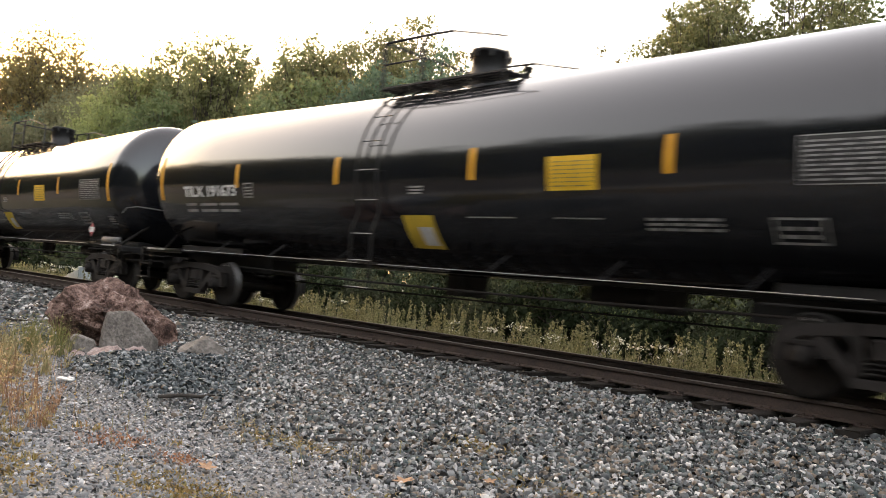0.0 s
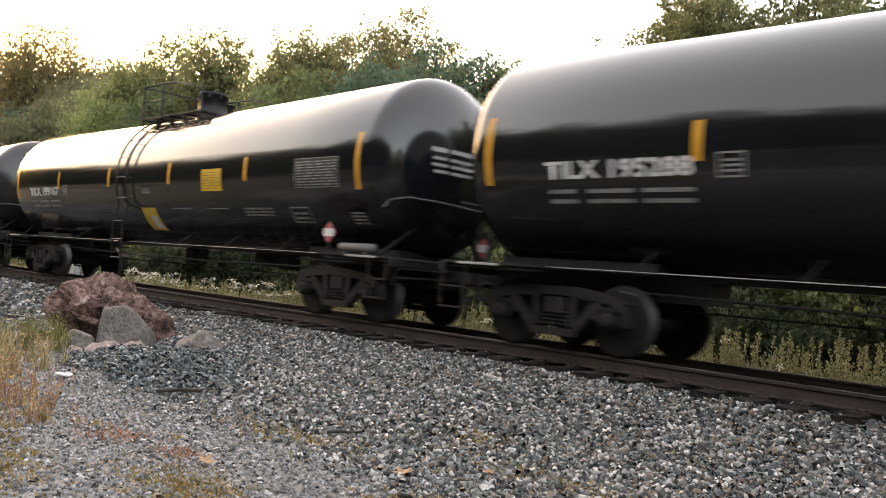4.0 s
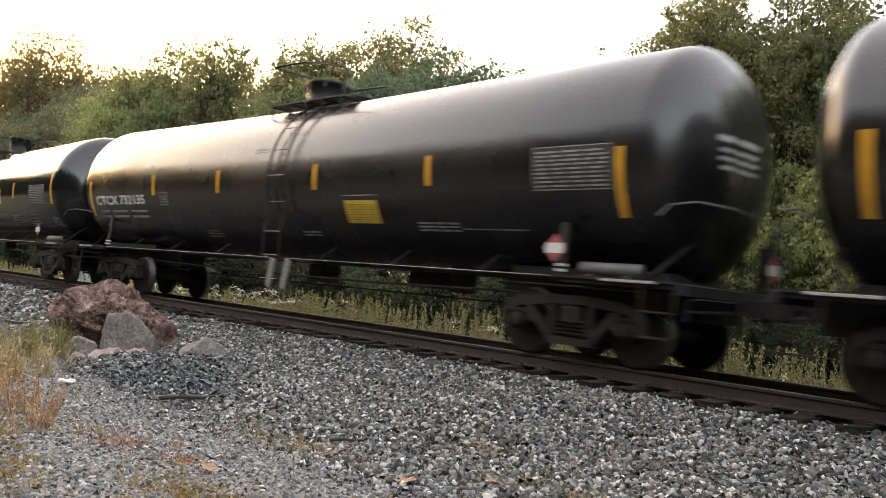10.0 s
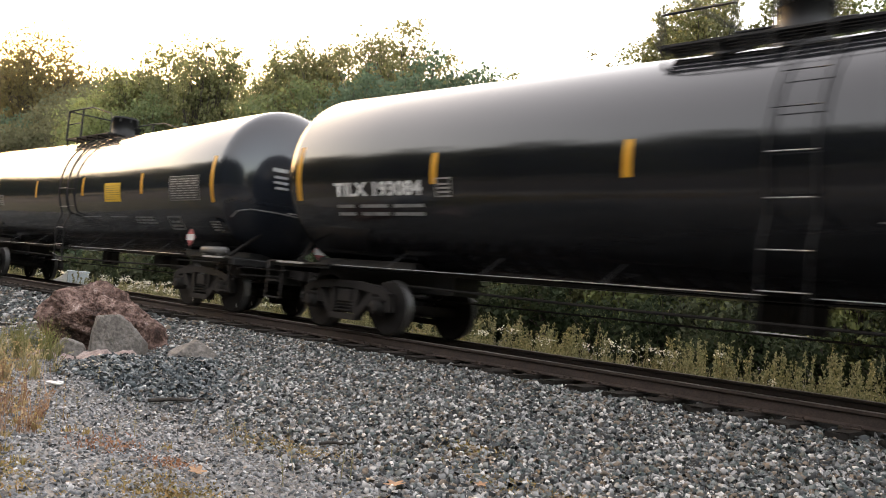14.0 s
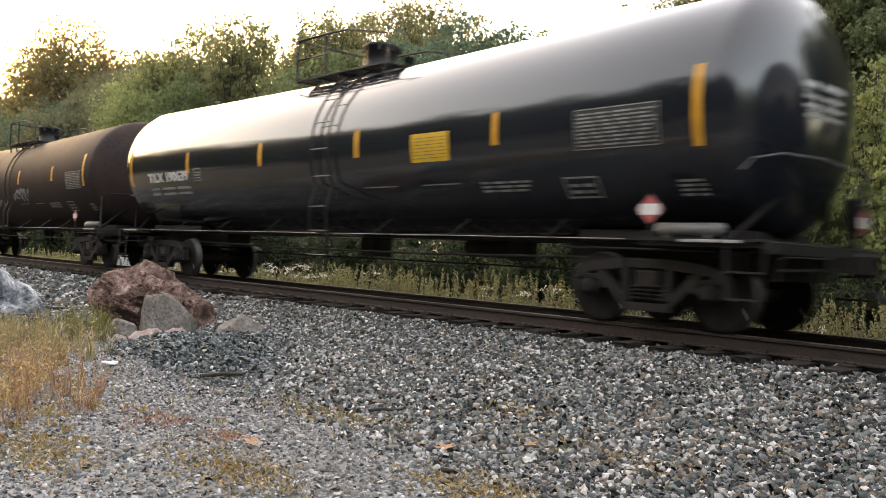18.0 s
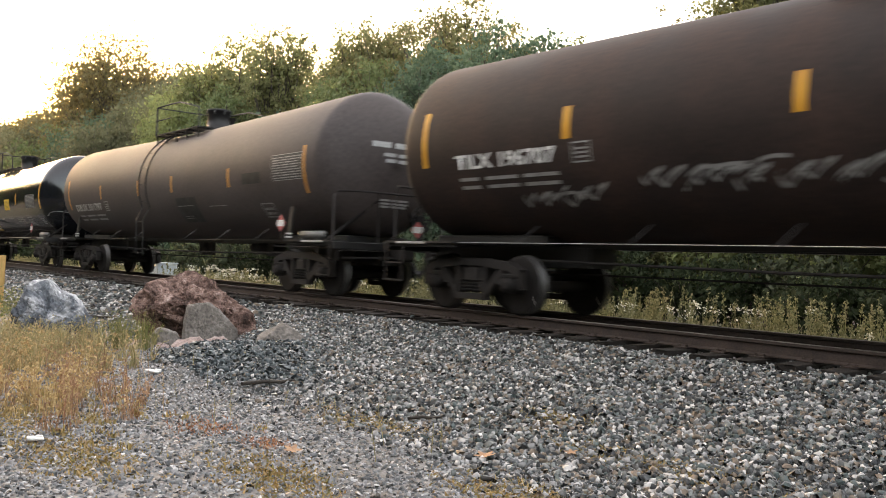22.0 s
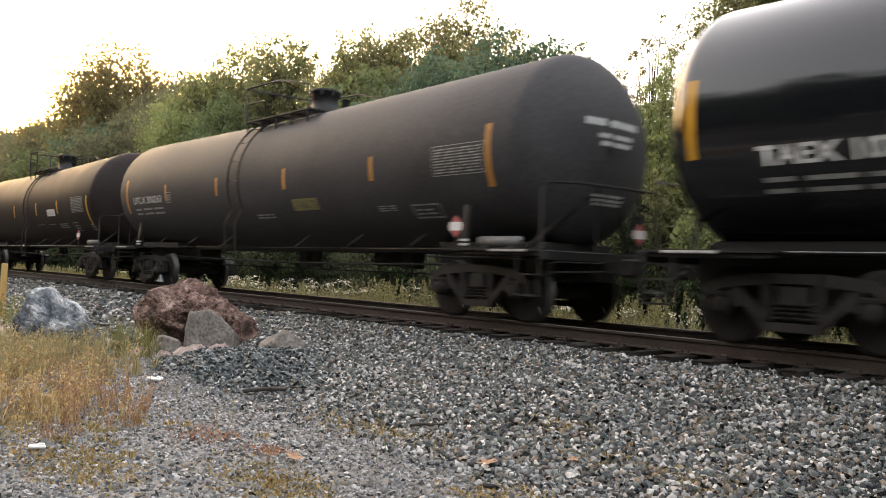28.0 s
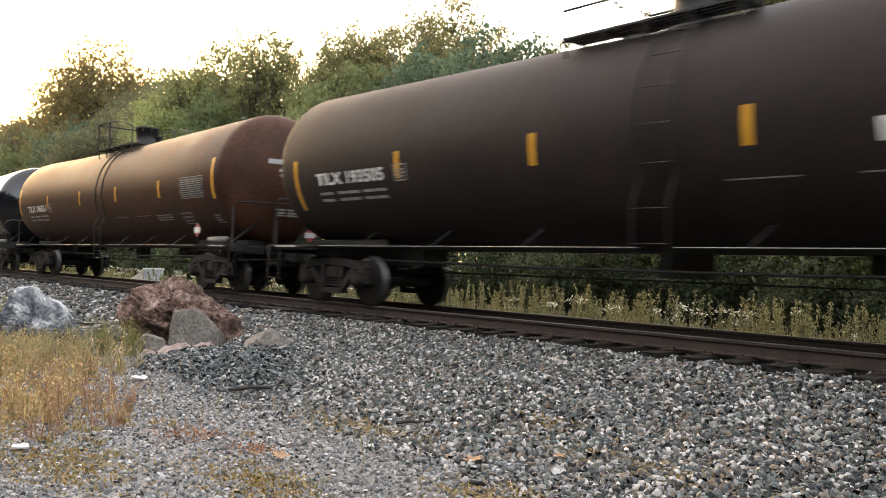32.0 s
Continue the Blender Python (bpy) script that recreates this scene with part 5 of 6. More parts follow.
def clumps_of_grass(name, n, xr, yr, keep, blades_each, h, fan, width, material, label, seed, heads=0.5, head=0.026):
    """Grass that grows in clumps: blades fan out of a root, some end in a nodding seed head."""
    g = np.random.default_rng(seed)
    roots = scatter(n, xr, yr, seed, keep)
    k = g.integers(blades_each[0], blades_each[1], len(roots))
    size = np.repeat(g.uniform(0.55, 1.0, len(roots)), k)
    p = np.repeat(roots, k, axis=0)
    m = len(p)
    off = g.normal(0, 0.035, (m, 2))
    p = p + np.concatenate([off, np.zeros((m, 1))], 1)
    hh = (h[0] + (h[1] - h[0]) * g.random(m) ** 1.4) * size
    a = g.uniform(0, math.tau, m)
    d = np.stack([np.cos(a), np.sin(a), np.zeros(m)], 1) * (g.uniform(0.05, fan, m) * hh)[:, None]
    up = np.stack([np.zeros(m), np.zeros(m), hh], 1)
    b = g.uniform(0, math.tau, m)
    s = np.stack([np.cos(b), np.sin(b), np.zeros(m)], 1) * (width * g.uniform(0.6, 1.3, m) / 2)[:, None]
    m1, m2, tip = p + d * 0.22 + up * 0.5, p + d * 0.6 + up * 0.86, p + d + up * g.uniform(0.85, 1.02, (m, 1))
    v = np.stack([p - s, p + s, m1 + s * 0.9, m1 - s * 0.9, m2 + s * 0.6, m2 - s * 0.6, tip + s * 0.15, tip - s * 0.15], 1).reshape(-1, 3)
    f = (np.array([(0, 1, 2, 3), (3, 2, 4, 5), (5, 4, 6, 7)])[None] + (np.arange(m) * 8)[:, None, None]).reshape(-1, 4)
    top = np.nonzero(g.random(m) < heads)[0]
    q = 7
    t = g.uniform(0.0, 1.0, (len(top), q, 1))
    hp = (m2[top][:, None] * (1 - t) + tip[top][:, None] * t + g.normal(0, 0.004, (len(top), q, 3))).reshape(-1, 3)
    hv = leaf_quads(hp, head, g, 0.1)
    hf = np.arange(len(hv)).reshape(-1, 4) + len(v)
    return tagged(new(name, raw_mesh(name, np.concatenate([v, hv]), np.concatenate([f, hf]), material)), label, "grass", kind="stuff")


def meadow(x, y, r):
    """Where the dry grass stands: a band down the lot, patchy."""
    mid = 2.35 - 0.16 * (x + 8.0)
    band = np.exp(-((y - mid) / 0.85) ** 2 * np.where(x < -10.5, 0.8, 1.4)) * np.clip((-6.3 - x) / 1.6, 0, 1)
    patch_ = 0.5 + 0.5 * np.sin(2.1 * x + 1.7 * np.sin(1.9 * y)) * np.sin(2.7 * y + 0.9 * x)
    return r < band * (0.25 + 0.75 * patch_)


clumps_of_grass("dry_grass", 430, (-15.5, -8.0), (1.2, 4.6), meadow, (10, 26), (0.06, 0.46), 1.0, 0.008, M_DRYGRASS, "dry straw-coloured grass with nodding seed heads", 21, 0.6, 0.036)
clumps_of_grass("olive_grass", 420, (-16.0, -10.8), (2.3, 4.5), meadow, (12, 30), (0.14, 0.56), 0.8, 0.010, M_OLIVEGRASS, "yellowing olive grass before the pale boulder", 26, 0.4, 0.030)
clumps_of_grass("rusty_grass", 110, (-10.8, -7.0), (2.0, 3.6), meadow, (10, 30), (0.05, 0.50), 0.7, 0.007, M_REDGRASS, "rust-brown dried grass on the gravel", 27, 0.6, 0.024)
clumps_of_grass("short_dry_grass", 1100, (-13.5, -5.6), (1.3, 4.2), meadow, (14, 30), (0.02, 0.10), 1.4, 0.011, M_MAT, "short matted yellow grass on the gravel", 29, 0.0)
leafy_stems("dry_weeds", scatter(220, (-15, -6.5), (1.3, 4.4), 22, meadow), (0.25, 0.55), 22, 0.022, M_DRYGRASS, "tall straw-coloured seeding weeds", 2, 0.03)
leafy_stems("gravel_weeds", scatter(26, (-10.0, -5.0), (2.5, 5.2), 31), (0.10, 0.32), 14, 0.018, M_OLIVEGRASS, "thin single weeds in the gravel", 17, 0.03)
blades("red_grass", scatter(9000, (-9.5, -4.0), (2.0, 4.6), 23, blob(-6.85, 3.16, 0.30, 0.17)), (0.008, 0.042), 2.0, 0.013, M_REDSPROUT, "low reddish sprouts on the gravel", 3, 3)
blades("red_grass", scatter(2600, (-7.5, -5.0), (2.6, 4.0), 28, blob(-6.06, 3.30, 0.20, 0.12)), (0.008, 0.036), 2.0, 0.013, M_REDSPROUT, "low reddish sprouts on the gravel", 15, 3)
clumps_of_grass("green_tuft", 90, (-14.8, -12.2), (3.9, 5.7), blob(-13.6, 4.78, 0.66, 0.36), (26, 50), (0.22, 0.72), 0.6, 0.007, M_GREENWEED, "green grass tuft beside the boulder", 24, 0.3, 0.02)
leafy_stems("green_weeds", scatter(160, (-19.5, -15.5), (3.4, 4.8), 25, blob(-17.8, 4.1, 1.0, 0.4)), (0.3, 0.8), 26, 0.05, M_GREENWEED, "green weeds beside the wooden stake", 5)
for i, (cx, cy, rx, ry) in enumerate(((-5.1, 2.9, 0.5, 0.25), (-3.9, 4.0, 0.45, 0.22), (-4.3, 5.4, 0.5, 0.15), (-3.4, 5.4, 0.45, 0.2), (-6.5, 4.6, 0.6, 0.18), (-6.4, 2.0, 0.6, 0.3), (-5.3, 5.9, 0.25, 0.12), (-8.3, 2.0, 0.7, 0.25))):
    blades("moss_patch", scatter(2200, (cx - 2 * rx, cx + 2 * rx), (cy - 2 * ry, cy + 2 * ry), 30 + i, blob(cx, cy, rx, ry)), (0.006, 0.032), 2.2, 0.018, M_MOSS, "low patch of moss and dry sprouts", 6 + i, 3, "moss")

leafy_stems("verge_weeds", scatter(1250, (-20, 1), (12.3, 14.4), 41, lambda x, y, r: r < 0.62 + 0.5 * np.sin(1.7 * x) * np.sin(0.6 * x + y)), (0.32, 1.05), 60, 0.046, M_VERGE, "pale yellow-green goldenrod weeds behind the track", 11, 0.085, droop=-1.1)
leafy_stems("verge_weeds", scatter(1200, (-60, -20), (12.3, 15.2), 46, lambda x, y, r: r < 0.55 + 0.5 * np.sin(1.3 * x) * np.sin(0.5 * x + y)), (0.30, 0.80), 30, 0.075, M_VERGE, "pale goldenrod weeds further down the line", 18, 0.085, droop=-1.1)
blades("verge_grass", scatter(5600, (-70, 4), (12.0, 15.0), 42), (0.15, 0.48), 0.5, 0.013, M_STRAWVERGE, "straw-coloured verge grass behind the track", 12, 4)
fp = np.concatenate([scatter(90, (-37, -19), (12.6, 14.6), 43), scatter(26, (-19, -5), (12.6, 14.4), 45)])
fp[:, 2] += np.random.default_rng(3).uniform(0.45, 0.85, len(fp))
g = np.random.default_rng(44)
heads = (fp[:, None, :] + g.normal(0, 1, (len(fp), 26, 3)) * np.array([0.085, 0.085, 0.03])).reshape(-1, 3)
tagged(new("umbel_flowers", raw_mesh("umbel_flowers", leaf_quads(heads, 0.05, g, 0), np.arange(len(heads) * 4).reshape(-1, 4), M_FLOWER)), "white umbel flowers among the verge weeds", "flowers", kind="stuff")

# ---- trees ----
M_BARK = mat("grey_brown_bark", (0.03, 0.025, 0.02), (0.12, 0.10, 0.085), 6, (0.8, 0.95), 0.7, fine=40, stretch=(1, 1, 0.25))
# olive and green are paled and dulled, with distance haze in their colour
LEAVES = {
    "olive": island_mat("olive_leaf", [(0.115, 0.125, 0.062), (0.150, 0.158, 0.080), (0.185, 0.188, 0.098)], 0.75, 0.45, 0.15),
    "amber": island_mat("yellowing_leaf", [(0.112, 0.120, 0.060), (0.150, 0.150, 0.074), (0.178, 0.166, 0.088)], 0.75, 0.45, 0.15),
    "green": island_mat("green_leaf", [(0.095, 0.122, 0.062), (0.120, 0.150, 0.076), (0.15, 0.178, 0.090)], 0.7, 0.42, 0.15),
    "blue": island_mat("blue_green_leaf", [(0.070, 0.105, 0.070), (0.092, 0.132, 0.088), (0.12, 0.158, 0.106)], 0.7, 0.38, 0.15),
    # golden tint paints part of the low sun's glow into the leaves
    "gold": island_mat("yellow_sunglow_leaf", [(0.125, 0.115, 0.060), (0.16, 0.142, 0.072), (0.135, 0.118, 0.062)], 0.75, 0.5, 0.15),
    "dusk": island_mat("dull_far_leaf", [(0.105, 0.108, 0.066), (0.130, 0.132, 0.080), (0.155, 0.154, 0.094)], 0.8, 0.42, 0.12),
    "lime": island_mat("lime_leaf", [(0.14, 0.170, 0.080), (0.18, 0.210, 0.098), (0.215, 0.245, 0.116)], 0.7, 0.45, 0.15),
    "scrub": island_mat("grey_green_shrub_leaf", [(0.050, 0.062, 0.038), (0.075, 0.088, 0.052), (0.10, 0.112, 0.070)], 0.8, 0.3, 0.12),
    "dark": island_mat("dark_shrub_leaf", [(0.024, 0.034, 0.019), (0.038, 0.052, 0.028), (0.056, 0.070, 0.038)], 0.8, 0.3, 0.12),
}


def facing_leaves(pos, leaf, normal, g):
    """Small leaf diamonds that lie roughly across the given directions."""
    n = len(pos)
    w = np.cross(normal, g.normal(size=(n, 3)))
    w /= np.linalg.norm(w, axis=1, keepdims=True) + 1e-9
    u = np.cross(normal, w)
    u /= np.linalg.norm(u, axis=1, keepdims=True) + 1e-9
    L = g.uniform(leaf * 0.6, leaf * 1.35, n)[:, None]
    return np.stack([pos - u * L * 0.5, pos + w * L * 0.34, pos + u * L * 0.5, pos - w * L * 0.34], 1).reshape(-1, 3)


def tree(name, x, y, height, width, leaf, kind, seed, label, low=0.2, leaders=4, airy=0.0, cover=1.0, core=0.5, tufts=30, bare=0.0, category="tree"):
    """Tapered trunk, forking limbs and several leaders, each with a lumpy dome of leaf tufts; airy tops let the sky through."""
    rnd = random.Random(seed)
    g = np.random.default_rng(seed)
    z0 = float(ground_z(x, y)) - 0.05
    ob = tagged(new(name), label, category, "trees along the line" if category == "tree" else "shrubs behind the track")
    ob.location = (x, y, z0)
    bm = bmesh.new()
    H = height - z0
    tr = 0.013 * H + 0.03
    lean = Vector((rnd.uniform(-0.05, 0.05), rnd.uniform(-0.05, 0.05), 1))
    pts = [lean * (H * 0.80 * k / 6) + Vector((rnd.uniform(-1, 1), rnd.uniform(-1, 1), 0)) * 0.012 * H * (k > 0) for k in range(7)]
    tube(bm, pts, 0, 8, taper=[tr * (1 - 0.14 * k) for k in range(7)])
    C, R, B, U = [], [], [], []
    turn = rnd.uniform(0, 6.3)
    for k in range(leaders):
        an = turn + k * math.tau / max(leaders - 1, 1)
        off = 0.0 if k == 0 else width * rnd.uniform(0.20, 0.30)
        top = H if k == 0 else H * rnd.uniform(0.76, 0.97)
        wk = width * (0.66 if leaders > 1 else 1.0) * rnd.uniform(0.9, 1.1)
        bot = H * low * rnd.uniform(0.8, 1.3)
        mid_k = Vector((math.cos(an) * off, math.sin(an) * off, bot + (top - bot) * 0.47))
        for c in range(tufts):
            vz = 1 - 1.85 * (c + 0.5) / tufts + rnd.uniform(-0.05, 0.05)
            vz = max(-0.98, min(0.98, vz))
            az = c * 2.399 + rnd.uniform(-0.5, 0.5)
            flat = math.sqrt(1 - vz * vz) ** 0.65 * (1.0 - 0.14 * vz)
            cr = wk * rnd.uniform(0.15, 0.27) * (1 - 0.12 * max(vz, 0))
            rr = max(wk / 2 - cr * 0.6, 0.05) * flat * rnd.uniform(0.45, 1.08)
            tip = mid_k + Vector((math.cos(az) * rr, math.sin(az) * rr, 0))
            tip.z = mid_k.z + vz * ((top - mid_k.z - cr * 0.8) if vz > 0 else (mid_k.z - bot))
            u = tip.z / H
            stem = pts[max(1, min(5, int(u * 6 * 0.75)))]
            bend = (stem + tip) / 2 + Vector((0, 0, -0.04 * H))
            tube(bm, [stem, bend, tip], 0, 4, taper=[tr * 0.34 * (1 - 0.5 * u), tr * 0.17, tr * 0.04], caps=False)
            for q in range(2):
                side = tip + Vector((rnd.gauss(0, 1), rnd.gauss(0, 1), rnd.gauss(0.3, 0.7))) * cr * 0.5
                tube(bm, [bend.lerp(tip, 0.6), side], 0, 3, taper=[tr * 0.09, tr * 0.025], caps=False)
            if rnd.random() >= bare:
                C.append(tuple(tip)), R.append(cr), B.append(tuple(mid_k)), U.append(u)
    part("trunk", finish(bm, "trunk", M_BARK), ob)
    if not C:
        return ob
    C, R, B, U = np.array(C), np.array(R), np.array(B), np.array(U)
    # each tuft is a handful of sprigs, and the sprigs carry the leaves
    sp = 9
    di = g.normal(size=(len(C), sp, 3)) + np.array([0, 0, 0.25])
    di /= np.linalg.norm(di, axis=2, keepdims=True)
    sprig = (C[:, None] + di * R[:, None, None] * g.uniform(0.15, 0.88, (len(C), sp, 1)) * np.array([1, 1, 0.9])).reshape(-1, 3)
    sr = np.repeat(R, sp) * g.uniform(0.25, 0.62, len(C) * sp)
    heart = np.repeat(B, sp, 0)
    weight = sr ** 1.6 * np.repeat((0.7 + 0.6 * U) *
                                   (1 - airy * np.clip((U - 0.6) / 0.35, 0, 1)), sp)
    area = width * H * (1 - low) * 0.72
    n = int(cover * area / (0.14 * leaf ** 2))
    pick = g.choice(len(sprig), n, p=weight / weight.sum())
    ball = g.normal(size=(n, 3))
    ball /= np.linalg.norm(ball, axis=1, keepdims=True)
    pos = sprig[pick] + ball * g.random((n, 1)) ** 0.45 * sr[pick][:, None] * np.array([1, 1, 0.8])
    out = pos - heart[pick]
    out /= np.linalg.norm(out, axis=1, keepdims=True) + 1e-9
    quads = facing_leaves(pos, leaf, out * np.array([0.6, 0.6, 0.25]) + g.normal(size=(n, 3)) * 0.55, g)
    if core:
        # larger inner leaves close the heart of the crown
        big = leaf * 1.6
        k = int(core * area / (0.14 * big ** 2))
        own = g.integers(0, len(C), k)
        inner = B[own] + (C[own] - B[own]) * g.uniform(0.15, 0.9, (k, 1)) + g.normal(size=(k, 3)) * R[own][:, None] * 0.45
        out = g.normal(size=(k, 3)) * np.array([1, 1, 0.5])
        quads = np.concatenate([quads, facing_leaves(inner, big, out, g)])
    quads[:, 2] = np.maximum(quads[:, 2], 0.03)
    part("crown", raw_mesh("crown", quads, np.arange(len(quads)).reshape(-1, 4), LEAVES[kind]), ob)
    return ob


WORDS = {"olive": "olive-green broadleaf tree backlit by the evening sun", "gold": "thin-crowned tree glowing gold against the sky", "green": "dense green broadleaf tree behind the track",
         "lime": "bright lime-green young tree", "blue": "blue-green tree with spreading boughs", "amber": "broadleaf tree turning yellow-brown at its tips", "dusk": "dense dull olive tree in the hazy distance"}
# x, y, height, width, leaf, kind, leaders, airy
SKYLINE = [
    (-160, 32, 22.6, 16, 0.42, "gold", 4, 0.5), (-141, 37, 21.0, 15, 0.38, "dusk", 5, 0.2), (-127, 33, 19.0, 12, 0.36, "dusk", 4, 0.3), (-104, 30, 19.9, 9.5, 0.28, "gold", 4, 0.6), (-83.6, 29, 21.2, 12.6, 0.24, "gold", 6, 0.5),
    (-94, 31, 17.0, 11, 0.30, "gold", 4, 0.5), (-77, 33, 17.8, 13, 0.27, "dusk", 6, 0.2), (-66, 29, 15.2, 10.5, 0.24, "dusk", 5, 0.2), (-53.0, 26, 15.4, 7.0, 0.18, "olive", 5, 0.35), (-46.4, 25.5, 14.1, 4.2, 0.165, "olive", 4, 0.45),
    (-58.5, 27, 13.2, 8.6, 0.21, "olive", 4, 0.25), (-54.5, 23.5, 12.3, 7.2, 0.19, "lime", 4, 0.25), (-49.0, 23, 10.6, 6.0, 0.18, "green", 4, 0.2), (-43.4, 24.5, 7.6, 3.0, 0.16, "olive", 3, 0.5),
    (-67.5, 24.5, 12.0, 9.0, 0.22, "dusk", 4, 0.15), (-76.5, 24.5, 12.2, 8.0, 0.24, "blue", 4, 0.15), (-88, 26, 13.4, 10.0, 0.27, "green", 4, 0.15), (-102, 27, 14.4, 11.0, 0.30, "dusk", 4, 0.15), (-118, 28, 15.0, 12.0, 0.34, "dusk", 4, 0.15), (-138, 29, 16.4, 14.0, 0.38, "dusk", 4, 0.15),
    (-37.5, 25, 12.7, 4.8, 0.15, "olive", 4, 0.4), (-34.2, 25.5, 12.2, 5.4, 0.15, "amber", 4, 0.35), (-31.2, 26, 11.6, 5.0, 0.15, "olive", 4, 0.3), (-28.6, 25, 12.3, 5.2, 0.145, "amber", 5, 0.45), (-25.4, 25, 9.6, 3.8, 0.145, "olive", 4, 0.4),
    (-22.6, 21, 9.2, 4.4, 0.15, "blue", 4, 0.2), (-26.5, 21, 9.0, 5.0, 0.15, "blue", 4, 0.2), (-30.6, 21.5, 9.2, 5.0, 0.15, "green", 4, 0.2), (-35.7, 22, 9.2, 5.4, 0.16, "green", 4, 0.2), (-40.8, 22.5, 7.2, 4.2, 0.17, "lime", 4, 0.2),
    (-20.3, 22.5, 8.4, 3.2, 0.13, "olive", 3, 0.6), (-11.3, 20.5, 9.7, 3.6, 0.088, "olive", 5, 0.3), (-8.7, 20.5, 9.3, 3.6, 0.088, "olive", 5, 0.3), (-6.2, 20.3, 8.9, 3.4, 0.088, "green", 4, 0.3),
    (-3.2, 20.5, 10.4, 4.6, 0.12, "olive", 4, 0.2), (1.5, 20.5, 11.0, 6.0, 0.16, "green", 4, 0.1), (-11.0, 22.8, 8.4, 3.8, 0.13, "green", 4, 0.1), (-8.0, 22.8, 8.0, 3.8, 0.13, "green", 4, 0.1),
]
for i, (x, y, h, w, lf, kind, leads, airy) in enumerate(SKYLINE):
    tree("tree", x, y, h * 1.085, w * 1.27, lf * 1.08, kind, 300 + i, WORDS[kind], 0.42, leads, airy * 0.75, cover=1.5 if kind == "gold" else 1.9 if x < -14 else 2.5, core=0.5 if airy > 0.4 else 1.1)
tree("tree", -16.7, 22.5, 9.4, 2.6, 0.09, "gold", 401, "thin half-bare sapling with few yellow leaves", 0.4, 3, 0.3, 0.26, 0, 12, 0.3)
tree("tree", -15.2, 22.5, 9.5, 2.0, 0.09, "gold", 402, "bare young tree with hardly a leaf", 0.45, 3, 0.5, 0.10, 0, 7, 0.7)
tree("tree", -22.1, 24, 9.6, 0.9, 0.11, "olive", 403, "slim young tree rising over the scrub", 0.4, 1, 0.3, 0.7, 0, 12)
for i, (x, y, h, w, k) in enumerate(((-15.4, 21.2, 7.7, 3.4, "lime"), (-18.8, 20.0, 7.2, 3.8, "olive"), (-13.9, 19.6, 6.6, 3.4, "lime"), (-12.2, 18.8, 6.5, 3.0, "lime"), (-10.3, 18.8, 5.6, 2.8, "lime"), (-8.6, 18.0, 5.0, 2.6, "lime"), (-6.6, 17.4, 5.2, 2.6, "lime"), (-4.6, 17.8, 5.6, 3.0, "green"),
                                    (-2.6, 18.6, 5.6, 3.2, "green"), (-12.9, 17.2, 3.6, 2.4, "olive"), (-10.8, 16.9, 3.4, 2.2, "lime"), (-7.9, 16.5, 3.0, 2.0, "lime"), (-5.4, 16.3, 3.6, 2.0, "lime"))):
    tree("tree", x, y, h, w, 0.108, k, 404 + i, "leafy young tree filling the edge of the wood", 0.08, 4, 0.25, 1.2, 0.5)
rnd = random.Random(77)
x = -64.0
i = 0
while x < 5:
    far = x < -30
    hh = rnd.uniform(1.0, 2.0) + (0.8 if rnd.random() < 0.3 else 0)
    tree("shrub", x, rnd.uniform(15.2, 16.2), hh, rnd.uniform(2.2, 3.4), 0.21 if far else 0.10, rnd.choice(["dark", "dark", "dark", "scrub"]), 500 + i,
         "low dark green scrub behind the verge", 0.02, 3, 0.0, 0.9, 0.4, 11, category="shrub")
    x += 2.3 if far else 1.25
    i += 1
x, i = -110.0, 0
while x < 8:
    hh = rnd.uniform(3.4, 5.6) if x > -34 else rnd.uniform(6.0, 9.5)
    tree("tree", x, rnd.uniform(18.8, 21.0) + (0 if x > -34 else 2.5), hh, hh * rnd.uniform(0.9, 1.2), 0.19 if x > -34 else 0.33, rnd.choice(["green", "blue", "olive", "green", "blue"] if x > -60 else ["dusk", "olive", "green"]), 600 + i, "low leafy tree in the undergrowth behind the track", 0.03, 3)
    x += 2.6 if x > -34 else 4.5
    i += 1
# the wood on the camera's side of the lot, which the tanks mirror
for i in range(26):
    x = -62 + i * 3.6
    tree("tree", x, -17 - 4 * (i % 3), 19.6 + 0.8 * random.Random(i).random(), 11.5, 1.1, "dark", 700 + i, "dense dark tree across the gravel lot", 0.02, 5, cover=1.3, core=1.0)
for i in range(16):
    x, y = -64 - i * 6.5, -20 + i * 1.6 - 6 * (i % 2)
    tree("tree", x, y, 21.0 + 1.5 * random.Random(90 + i).random(), 12.5, 1.3, "dark", 740 + i, "dense dark tree across the gravel lot", 0.02, 5, cover=1.2, core=1.0)
for i in range(8):
    tree("tree", 30 + (i % 2) * 5, -16 + i * 6.5, 15.5, 9, 1.2, "dark", 770 + i, "dense dark tree down the line", 0.02, 5, cover=1.2, core=1.0)

# ---- small things ----
bm = bmesh.new()
box(bm, 0, 0, 0.75, 0.14, 0.06, 1.60, bevel=0.006)
st = tagged(new("wooden_stake", finish(bm, "wooden_stake", mat("raw_pine", (0.42, 0.25, 0.08), (0.62, 0.40, 0.15), 6, (0.6, 0.8), 0.2, fine=50, stretch=(3, 3, 0.3)))), "raw pine survey stake in the gravel", "stake")
st.matrix_basis = pose(-22.86, 5.05, float(ground_z(-22.86, 5.05)) - 0.27, 0, 1.0, 60)
cab = tagged(new("utility_box"), "pale utility cabinet with a sloped end beside the track", "utility box")
cab.matrix_basis = pose(-32.4, 12.75, -0.60, 0, 0, 68)
M_CAB = mat("pale_blue_grey_enamel", (0.58, 0.65, 0.68), (0.74, 0.80, 0.82), 4, (0.4, 0.6), fine=30)
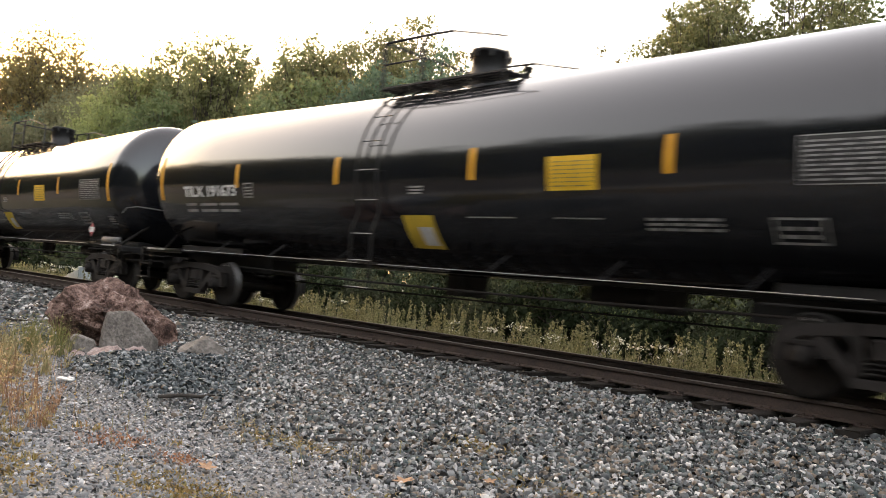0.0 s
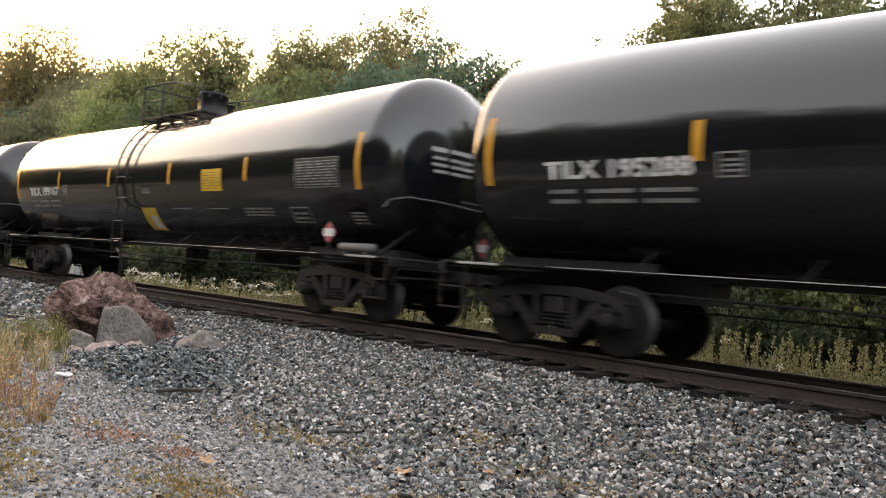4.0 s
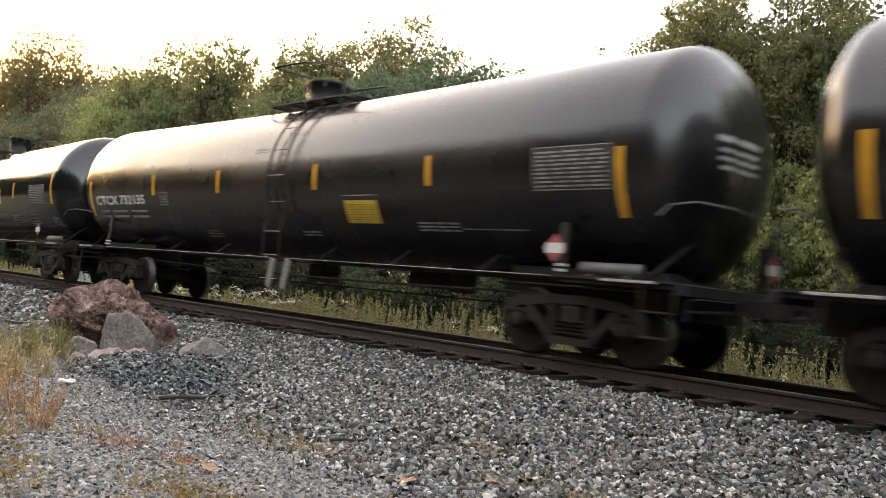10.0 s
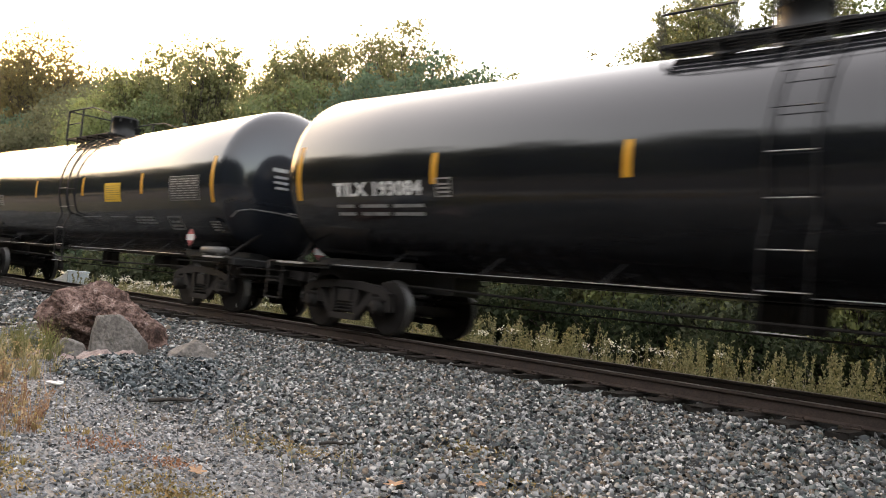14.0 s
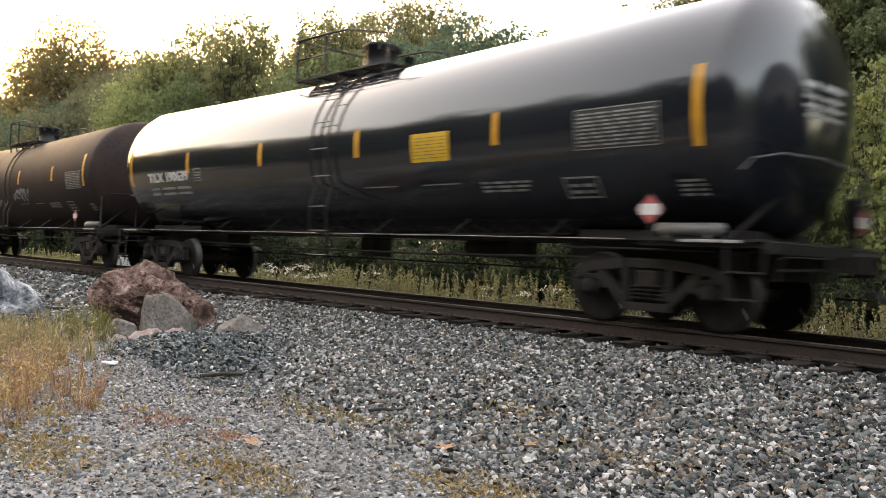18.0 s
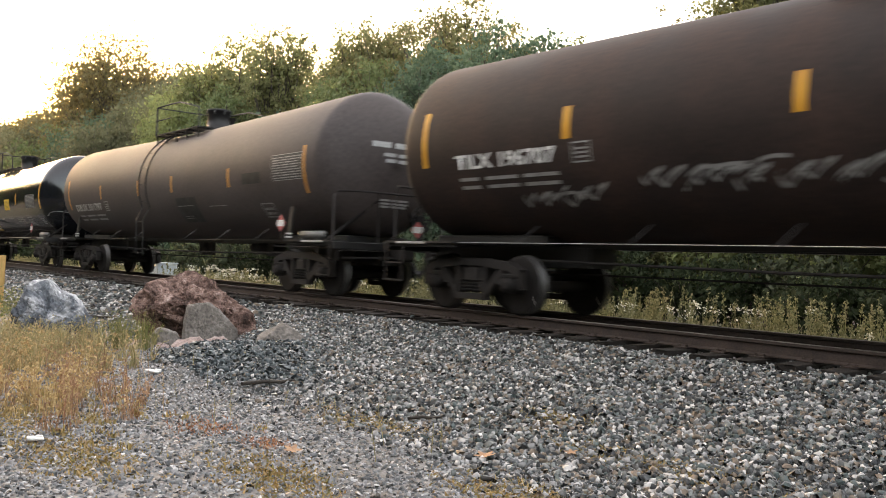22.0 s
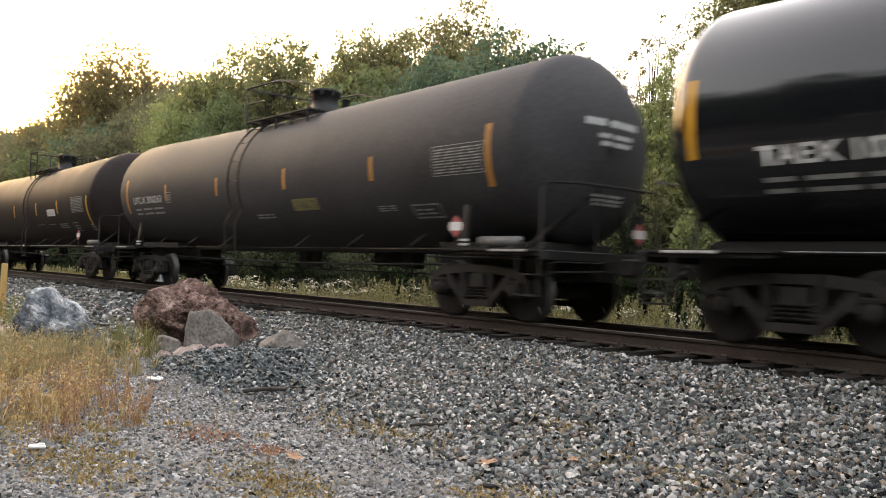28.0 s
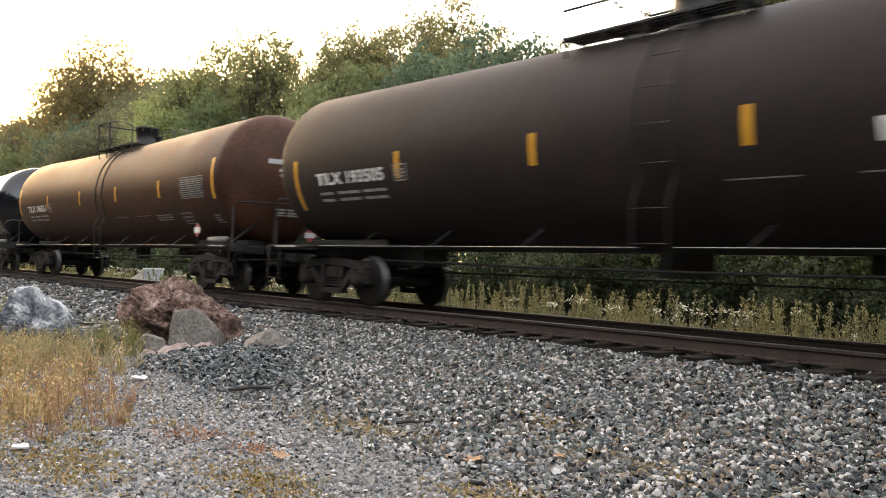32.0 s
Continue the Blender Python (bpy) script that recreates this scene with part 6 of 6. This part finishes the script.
M_CREAM = mat("cream_enamel", (0.74, 0.72, 0.66), (0.85, 0.83, 0.77), 4, (0.4, 0.6), fine=30)
bm = bmesh.new()
box(bm, 0.30, 0, 0.44, 0.72, 0.62, 0.88, bevel=0.02)
part("cabinet", finish(bm, "cabinet", M_CAB), cab)
bm = bmesh.new()
box(bm, 0.30, 0, 0.905, 0.80, 0.70, 0.05, bevel=0.012)
part("lid", finish(bm, "lid", M_CAB), cab)
bm = bmesh.new()
low = [bm.verts.new(p) for p in ((-0.72, -0.30, 0), (-0.07, -0.30, 0), (-0.07, 0.30, 0), (-0.72, 0.30, 0))]
top = [bm.verts.new(p) for p in ((-0.62, -0.28, 0.46), (-0.07, -0.28, 0.84), (-0.07, 0.28, 0.84), (-0.62, 0.28, 0.46))]
bm.faces.new(low[::-1]), bm.faces.new(top)
for k in range(4):
    bm.faces.new((low[k], low[(k + 1) % 4], top[(k + 1) % 4], top[k]))
part("sloped_cover", finish(bm, "sloped_cover", M_CREAM), cab, "cream sloped cover")
bm = bmesh.new()
box(bm, 0.30, -0.325, 0.50, 0.56, 0.02, 0.62, bevel=0.006)
part("door", finish(bm, "door", M_CAB), cab)
M_TWIG = mat("dark_weathered_wood", (0.012, 0.010, 0.008), (0.06, 0.05, 0.04), 9, (0.8, 0.95), 0.4, fine=50)


def stick(x, y, length, turn, r, label):
    bm = bmesh.new()
    tube(bm, [(-length / 2, 0, 0), (-length * 0.1, length * 0.03, 0.012), (length * 0.2, -length * 0.02, 0.006), (length / 2, length * 0.04, 0.015)], 0, 7, taper=[r, r * 0.9, r * 0.8, r * 0.4])
    ob = tagged(new("stick", finish(bm, "stick", M_TWIG)), label, "stick")
    ob.matrix_basis = pose(x, y, float(ground_z(x, y)) + r + 0.02, 0, 0, turn)


stick(-8.85, 4.85, 0.66, 82, 0.024, "dark charred stick lying on the gravel")
stick(-6.14, 5.01, 0.34, 60, 0.016, "short dark stick on the gravel")
stick(-18.7, 6.0, 0.8, 45, 0.03, "dark stick lying behind the boulder")
M_DRYLEAF = mat("dry_orange_leaf", (0.21, 0.105, 0.055), (0.36, 0.22, 0.12), 20, (0.6, 0.8), fine=80)


def dry_leaf(x, y, size, turn):
    bm = bmesh.new()
    rim_pts = [(math.cos(a) * (0.5 + 0.18 * math.cos(5 * a)) * size, math.sin(a) * (0.42 + 0.16 * math.cos(5 * a)) * size) for a in np.linspace(0, math.tau, 30, endpoint=False)]
    top = [bm.verts.new((p, q, 0.02 + 0.25 * (p * p + 0.6 * q * q) / size)) for p, q in rim_pts]
    c = bm.verts.new((0, 0, 0.02))
    for a, b in zip(top, top[1:] + top[:1]):
        bm.faces.new((c, a, b))
    ob = tagged(new("dry_leaf", finish(bm, "dry_leaf", M_DRYLEAF)), "curled dry orange leaf on the gravel", "leaf", "fallen leaves")
    ob.matrix_basis = pose(x, y, float(ground_z(x, y)) + 0.03, 8, -6, turn)


for x, y, s, a in ((-4.74, 4.47, 0.14, 20), (-4.45, 5.12, 0.09, 70), (-5.58, 3.27, 0.13, 130)):
    dry_leaf(x, y, s, a)
for x, y, s, turn in ((-10.07, 3.94, 0.75, 40), (-7.0, 1.84, 0.5, 80)):
    bm = bmesh.new()
    box(bm, 0, 0, 0.02, 0.24 * s, 0.12 * s, 0.02, bevel=0.005)
    box(bm, 0.06 * s, 0.05 * s, 0.03, 0.10 * s, 0.07 * s, 0.015, bevel=0.004)
    ob = tagged(new("flat_white_scrap", finish(bm, "flat_white_scrap", M_WHITE)), "flat white scrap lying on the gravel", "scrap")
    ob.matrix_basis = pose(x, y, float(ground_z(x, y)) + 0.02, 5, 4, turn)


def gone(t):
    k = min(int(t), 31)
    return GONE[k] + (GONE[k + 1] - GONE[k]) * (t - k)


def motions():
    for x, car, wheels in TRAIN:
        walk(car, [(t, pose(x + GONE[t], TRACK_Y, 0)) for t in range(33)])
        # the wheels roll while the car is near
        times, t = [0.0], 0.0
        while t < 32.0:
            step = 1 / 15 if -62 < x + gone(t) < 14 else 0.5
            t = round(t + step, 4)
            times.append(min(t, 32.0))
        times = sorted(set(times))
        for w in wheels:
            base = w.matrix_basis.translation.x
            rows, turned, last = [], 0.0, None
            for t in times:
                if last is not None and t - last < 0.09:
                    turned += math.degrees((gone(t) - gone(last)) / AXLE)
                rows.append((t, pose(base, 0, AXLE, 0, turned, 0)))
                last = t
            walk(w, rows)


motions()
